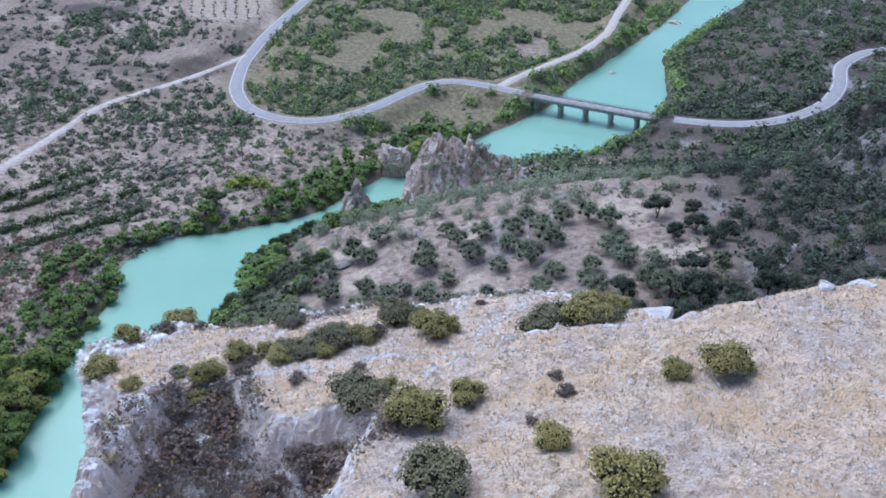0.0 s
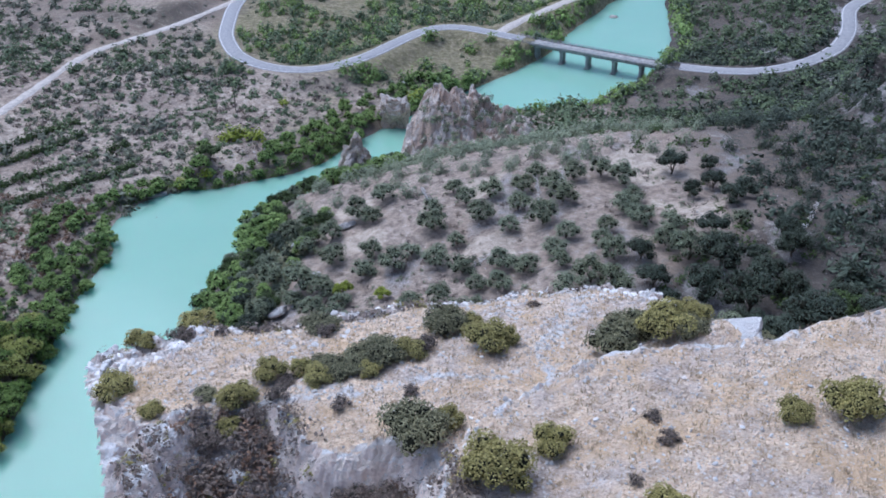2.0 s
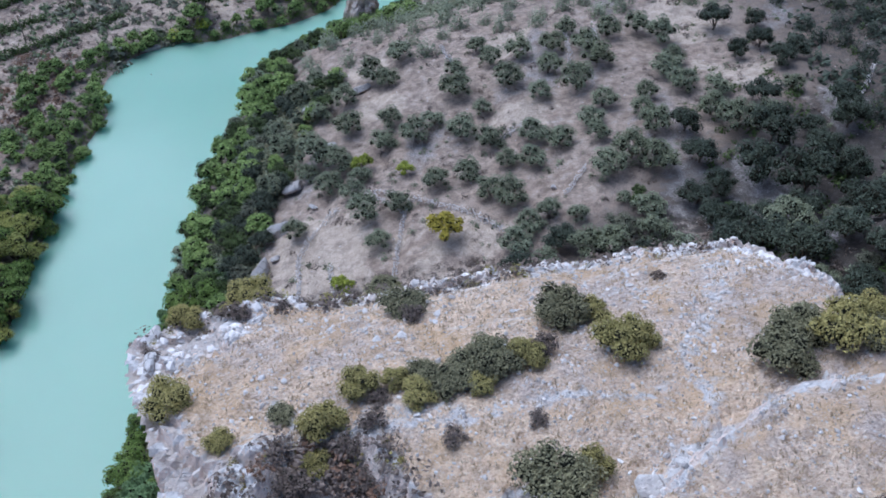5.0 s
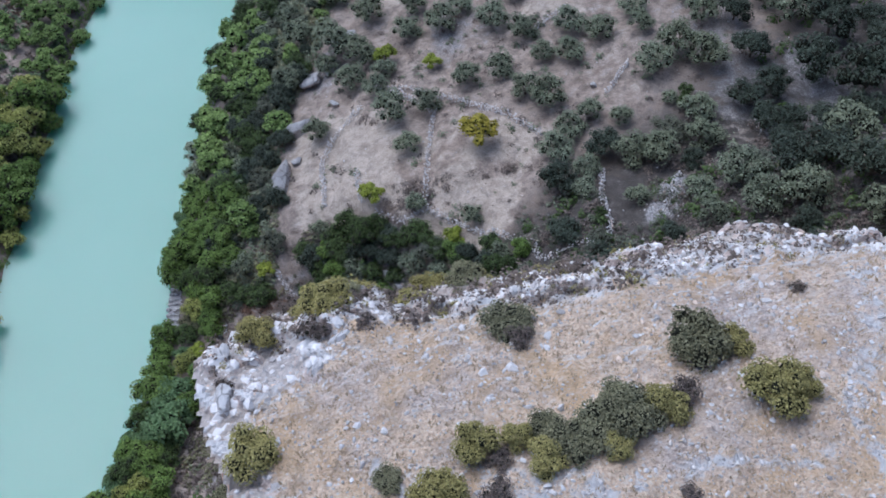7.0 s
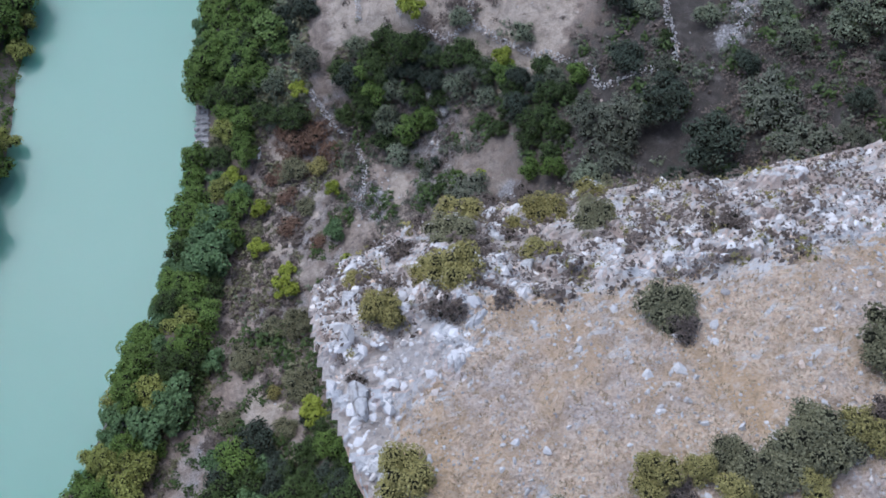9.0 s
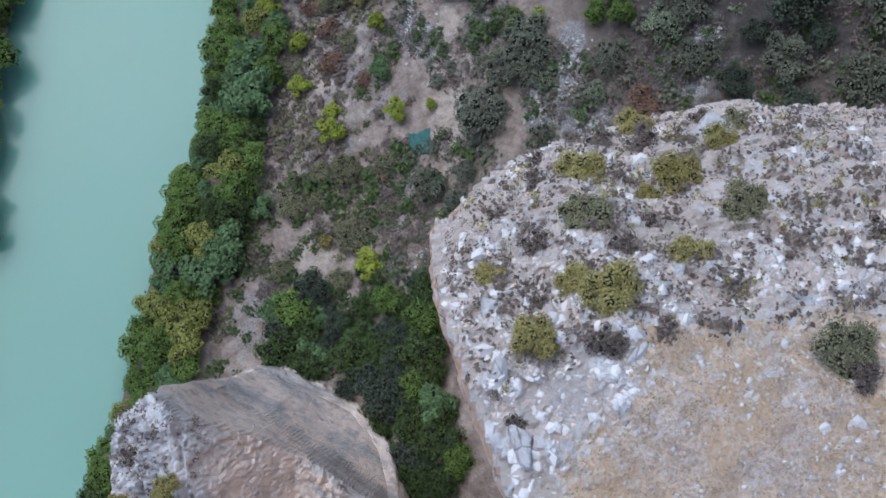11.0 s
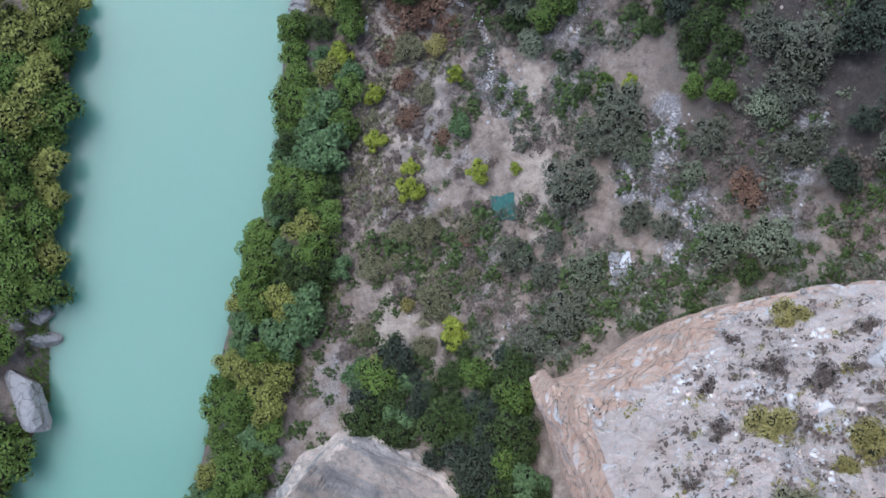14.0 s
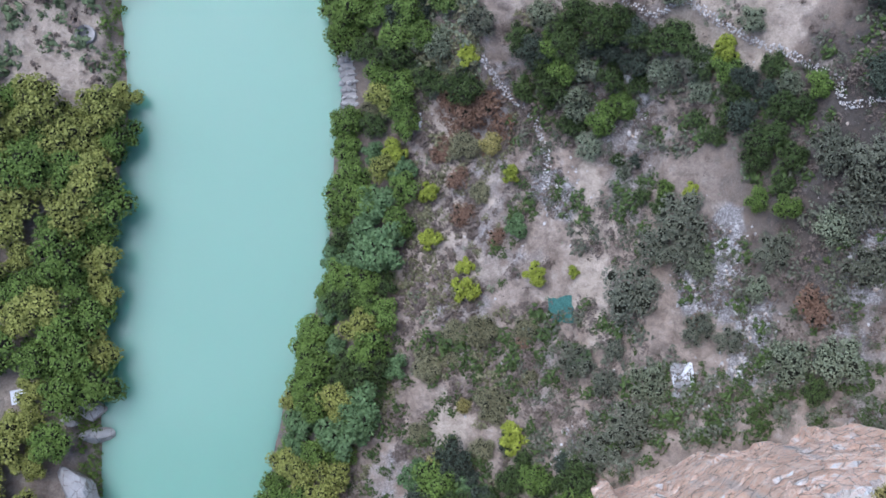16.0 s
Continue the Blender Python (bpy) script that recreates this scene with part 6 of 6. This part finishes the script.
for line in ([(-22.3, 146.6), (-15.6, 143.1), (-10.2, 138.8), (-4.5, 135.0), (2.2, 128.1)], [(-12.9, 137.5), (-14.0, 129.2), (-14.7, 119.2), (-11.0, 116.3), (-5.9, 113.1), (-0.8, 109.3), (-0.5, 106.2), (3.3, 106.5), (8.0, 107.0)],
             [(9.3, 120.2), (8.3, 114.2), (8.7, 109.3), (8.0, 107.0)], [(-21.7, 120.4), (-18.1, 118.3), (-14.7, 119.2)], [(-24.0, 142.1), (-28.4, 136.6), (-29.9, 132.2), (-29.1, 123.2)], [(-36.4, 116.8), (-34.5, 113.6), (-30.2, 109.4), (-29.0, 104.5), (-29.5, 100.4)],
             [(18.4, 191.0), (17.9, 175.9), (16.5, 167.5)], [(23.6, 185.2), (22.6, 174.6)], [(-5.9, 188.3), (-3.6, 178.1)], [(18.4, 116.3), (14.5, 108.1)], [(-22, 146), (-15, 140), (-12.9, 137.5)],
             [(-24.5, 128), (-23.6, 122)], [(16, 141), (12, 135)], [(3, 152), (9, 157)], [(60, 150), (66, 158), (70, 165)]):
    dry_wall(line)


def rubble(n, seed):
    """Stones strewn below the cliff and in the stony gullies of the slope."""
    g = np.random.default_rng(seed)
    spots = []
    for (ax, ay), (bx, by), wide in (((-11.4, 95.5), (-12.2, 86), 1.0), ((-9.4, 86), (-11.2, 79), 1.0), ((1.2, 93.5), (0, 87.5), 1.0), ((-22, 74.6), (-6, 79.5), 1.7), ((-14.6, 90), (-15.4, 86), 0.9), ((33, 128), (34.5, 124), 1.2), ((14.6, 109), (18, 115), 1.2),
                                     ((-29, 102), (-26.5, 98), 1.3), ((-30, 72), (-26, 68), 1.6), ((-48, 250), (-66, 243), 4), ((-80, 226), (-60, 234.5), 1.2), ((4, 75), (20, 71), 2.0), ((-26, 112), (-18, 107), 1.5)):
        k = n // 13
        t, o = g.random(k), g.normal(0, wide, k)
        size = math.hypot(bx - ax, by - ay)
        spots += [(ax + (bx - ax) * u - (by - ay) / size * v, ay + (by - ay) * u + (bx - ax) / size * v, 0.14 + 0.6 * w ** 3, 0.03) for u, v, w in zip(t, o, g.random(k))]
    spots += [(x, y, s, 0.03) for x, y, s in spread(1800, (-50, 64, 100, 220), lambda x, y: clear(x, y) & (along(RIVER, x, y)[1] > 0) & (along(RIVER, x, y)[0] > 6), 0.1, 0.55, 47, 0.3)]
    return pile("rubble", "grey limestone rubble strewn over the slope", spots, GREYSTONE, seed)


rubble(3900, 46)


# ---- small things ----
def pole(x, y, tall):
    root = tagged(new("utility_pole"), "weathered timber utility pole standing in the scrub", "pole", "utility poles")
    root.location = (x, y, float(land(x, y)))
    bm = bmesh.new()
    stem(bm, (0, 0, -0.8), (0, 0, tall), 0.17, 0.11, 0.02, random.Random(int(x)), 10, 5)
    part("shaft", bm_data("shaft", bm, TIMBER, True), root)
    bm = bmesh.new()
    box(bm, (1.3, 0.12, 0.14), Matrix.Translation((0, 0.12, tall - 0.4)))
    arm = part("crossarm", bm_data("crossarm", bm, TIMBER), root)
    for o in (-0.5, 0.5):
        bm = bmesh.new()
        bmesh.ops.create_cone(bm, cap_ends=True, segments=10, radius1=0.06, radius2=0.04, depth=0.18, matrix=Matrix.Translation((o, 0.12, tall - 0.24)))
        part("insulator", bm_data("insulator", bm, WHITE), arm, "white ceramic insulator")


for x, y, tall in ((-62.1, 270.5, 7.5), (-104.5, 225.5, 7.5), (176, 384, 8), (-150, 300, 7)):
    pole(x, y, tall)


def slab_pier(x, y, turn):
    """An old masonry landing block: courses of stone on a base, capped by slabs."""
    root = tagged(new("landing_block"), "old grey masonry landing block at the water's edge", "masonry")
    root.matrix_basis = pose(x, y, 1.2, 0, 0, turn)
    g = random.Random(8)
    bm = bmesh.new()
    box(bm, (1.7, 7.0, 4.6), Matrix.Translation((0, 0, -0.9)))
    part("core", bm_data("core", bm, CONCRETE), root)
    shapes = [rock_data("stone", 400 + i, GREYROCK, 7, 1, (0.75, 0.55, 0.34)) for i in range(4)]
    for row in range(4):
        for k in range(8):
            for side in (-0.75, 0.1, 0.8):
                if row == 3 or side != 0.1:
                    s = part("stone", shapes[g.randrange(4)], root)
                    s.matrix_basis = Matrix.LocRotScale((side + g.uniform(-0.1, 0.1), -3.3 + 0.93 * k + g.uniform(-0.1, 0.1), -0.1 + 0.55 * row), Euler((0, 0, g.uniform(-0.3, 0.3))), (g.uniform(0.7, 1.0),) * 3)


slab_pier(-52.8, 116.6, 2)


def stump(x, y):
    root = tagged(new("tree_stump"), "dark drowned stump breaking the water", "stump")
    root.location = (x, y, 0)
    bm = bmesh.new()
    g = random.Random(4)
    stem(bm, (0, 0, -1.5), (0.1, 0.1, 0.35), 0.4, 0.25, 0.1, g, 9, 4)
    for k in range(5):
        a = k * 1.3
        stem(bm, (0, 0, 0.1), (0.75 * math.cos(a), 0.75 * math.sin(a), 0.15 + 0.2 * (k % 2)), 0.12, 0.03, 0.1, g, 5, 3)
    part("trunk", bm_data("trunk", bm, BARK, True), root)


stump(-54.0, 109.2)


def hut(x, y):
    """A small white box with a flat roof on the west bank."""
    root = tagged(new("service_box"), "small white roofed service box beside the path", "box")
    root.matrix_basis = pose(x, y, float(land(x, y)), 0, 0, 6)
    bm = bmesh.new()
    box(bm, (1.5, 1.5, 1.5), Matrix.Translation((0, 0, 0.65)))
    bmesh.ops.bevel(bm, geom=list(bm.edges), offset=0.03, segments=1, affect="EDGES")
    part("body", bm_data("body", bm, CONCRETE), root)
    bm = bmesh.new()
    box(bm, (1.9, 1.8, 0.12), Matrix.Translation((0, 0, 1.46)))
    bmesh.ops.bevel(bm, geom=list(bm.edges), offset=0.03, segments=1, affect="EDGES")
    part("roof", bm_data("roof", bm, WHITE), root, "white sheet roof")


hut(-95.3, 78.7)


def cloth(name, label, x, y, w, d, mat, seed, category, drop=0.0):
    """A crumpled sheet lying on the ground."""
    g = np.linspace(-1, 1, 22)
    u, v = np.meshgrid(g, g)
    rag = 1 + 0.35 * fbm(u * 1.3 + seed, v * 1.3, octaves=3, seed=181)
    px, py = x + u * w * rag, y + v * d * rag
    z = land(px, py) + 0.12 + 0.3 * np.abs(fbm(u * 2.4 + seed, v * 2.4, octaves=3, seed=183)) + drop * v
    i = (np.arange(21)[:, None] * 22 + np.arange(21)).ravel()
    data = mesh(name, np.stack([px.ravel(), py.ravel(), z.ravel()], 1), np.stack([i, i + 1, i + 23, i + 22], 1), mat, True)
    ob = tagged(new(name, data), label, category)
    mod = ob.modifiers.new("thick", "SOLIDIFY")
    mod.thickness = 0.03


cloth("shade_net", "crumpled blue-green shade net on the ground", -28.7, 86.3, 1.3, 1.6, NET, 3, "net")
cloth("plastic_sheet", "crumpled white plastic sheet among the stones", -44.4, 110.4, 0.6, 0.8, WHITE, 5, "sheet")
cloth("plastic_sheet", "pale weathered tarpaulin below the cliff", -16.9, 78.4, 1.0, 1.7, WHITE, 9, "sheet")


def ring_basin(x, y):
    root = tagged(new("stone_basin"), "round concrete basin beside the dirt path", "basin")
    root.location = (x, y, float(land(x, y)))
    bm = bmesh.new()
    rings = []
    for r, z in ((1.25, -0.3), (1.25, 0.45), (0.95, 0.45), (0.95, 0.1), (0.0, 0.1)):
        rings.append([bm.verts.new((r * math.cos(k * math.pi / 12), r * math.sin(k * math.pi / 12), z)) for k in range(24)] if r else [bm.verts.new((0, 0, z))])
    for p, q in zip(rings, rings[1:]):
        for k in range(24):
            bm.faces.new((p[k], p[(k + 1) % 24], q[(k + 1) % 24], q[k]) if len(q) > 1 else (p[k], p[(k + 1) % 24], q[0]))
    part("wall", bm_data("wall", bm, CONCRETE), root)


ring_basin(-86, 124)
ring_basin(-33, 271)
jetty = bmesh.new()
box(jetty, (6.5, 1.6, 1.4), Matrix.Identity(4))
bmesh.ops.bevel(jetty, geom=list(jetty.edges), offset=0.12, segments=2, affect="EDGES")
landing = tagged(new("concrete_landing", bm_data("concrete_landing", jetty, CONCRETE)), "low concrete landing slab at the water's edge", "slab")
landing.matrix_basis = pose(-76.4, 226.4, 0.1, 0, 0, 22)
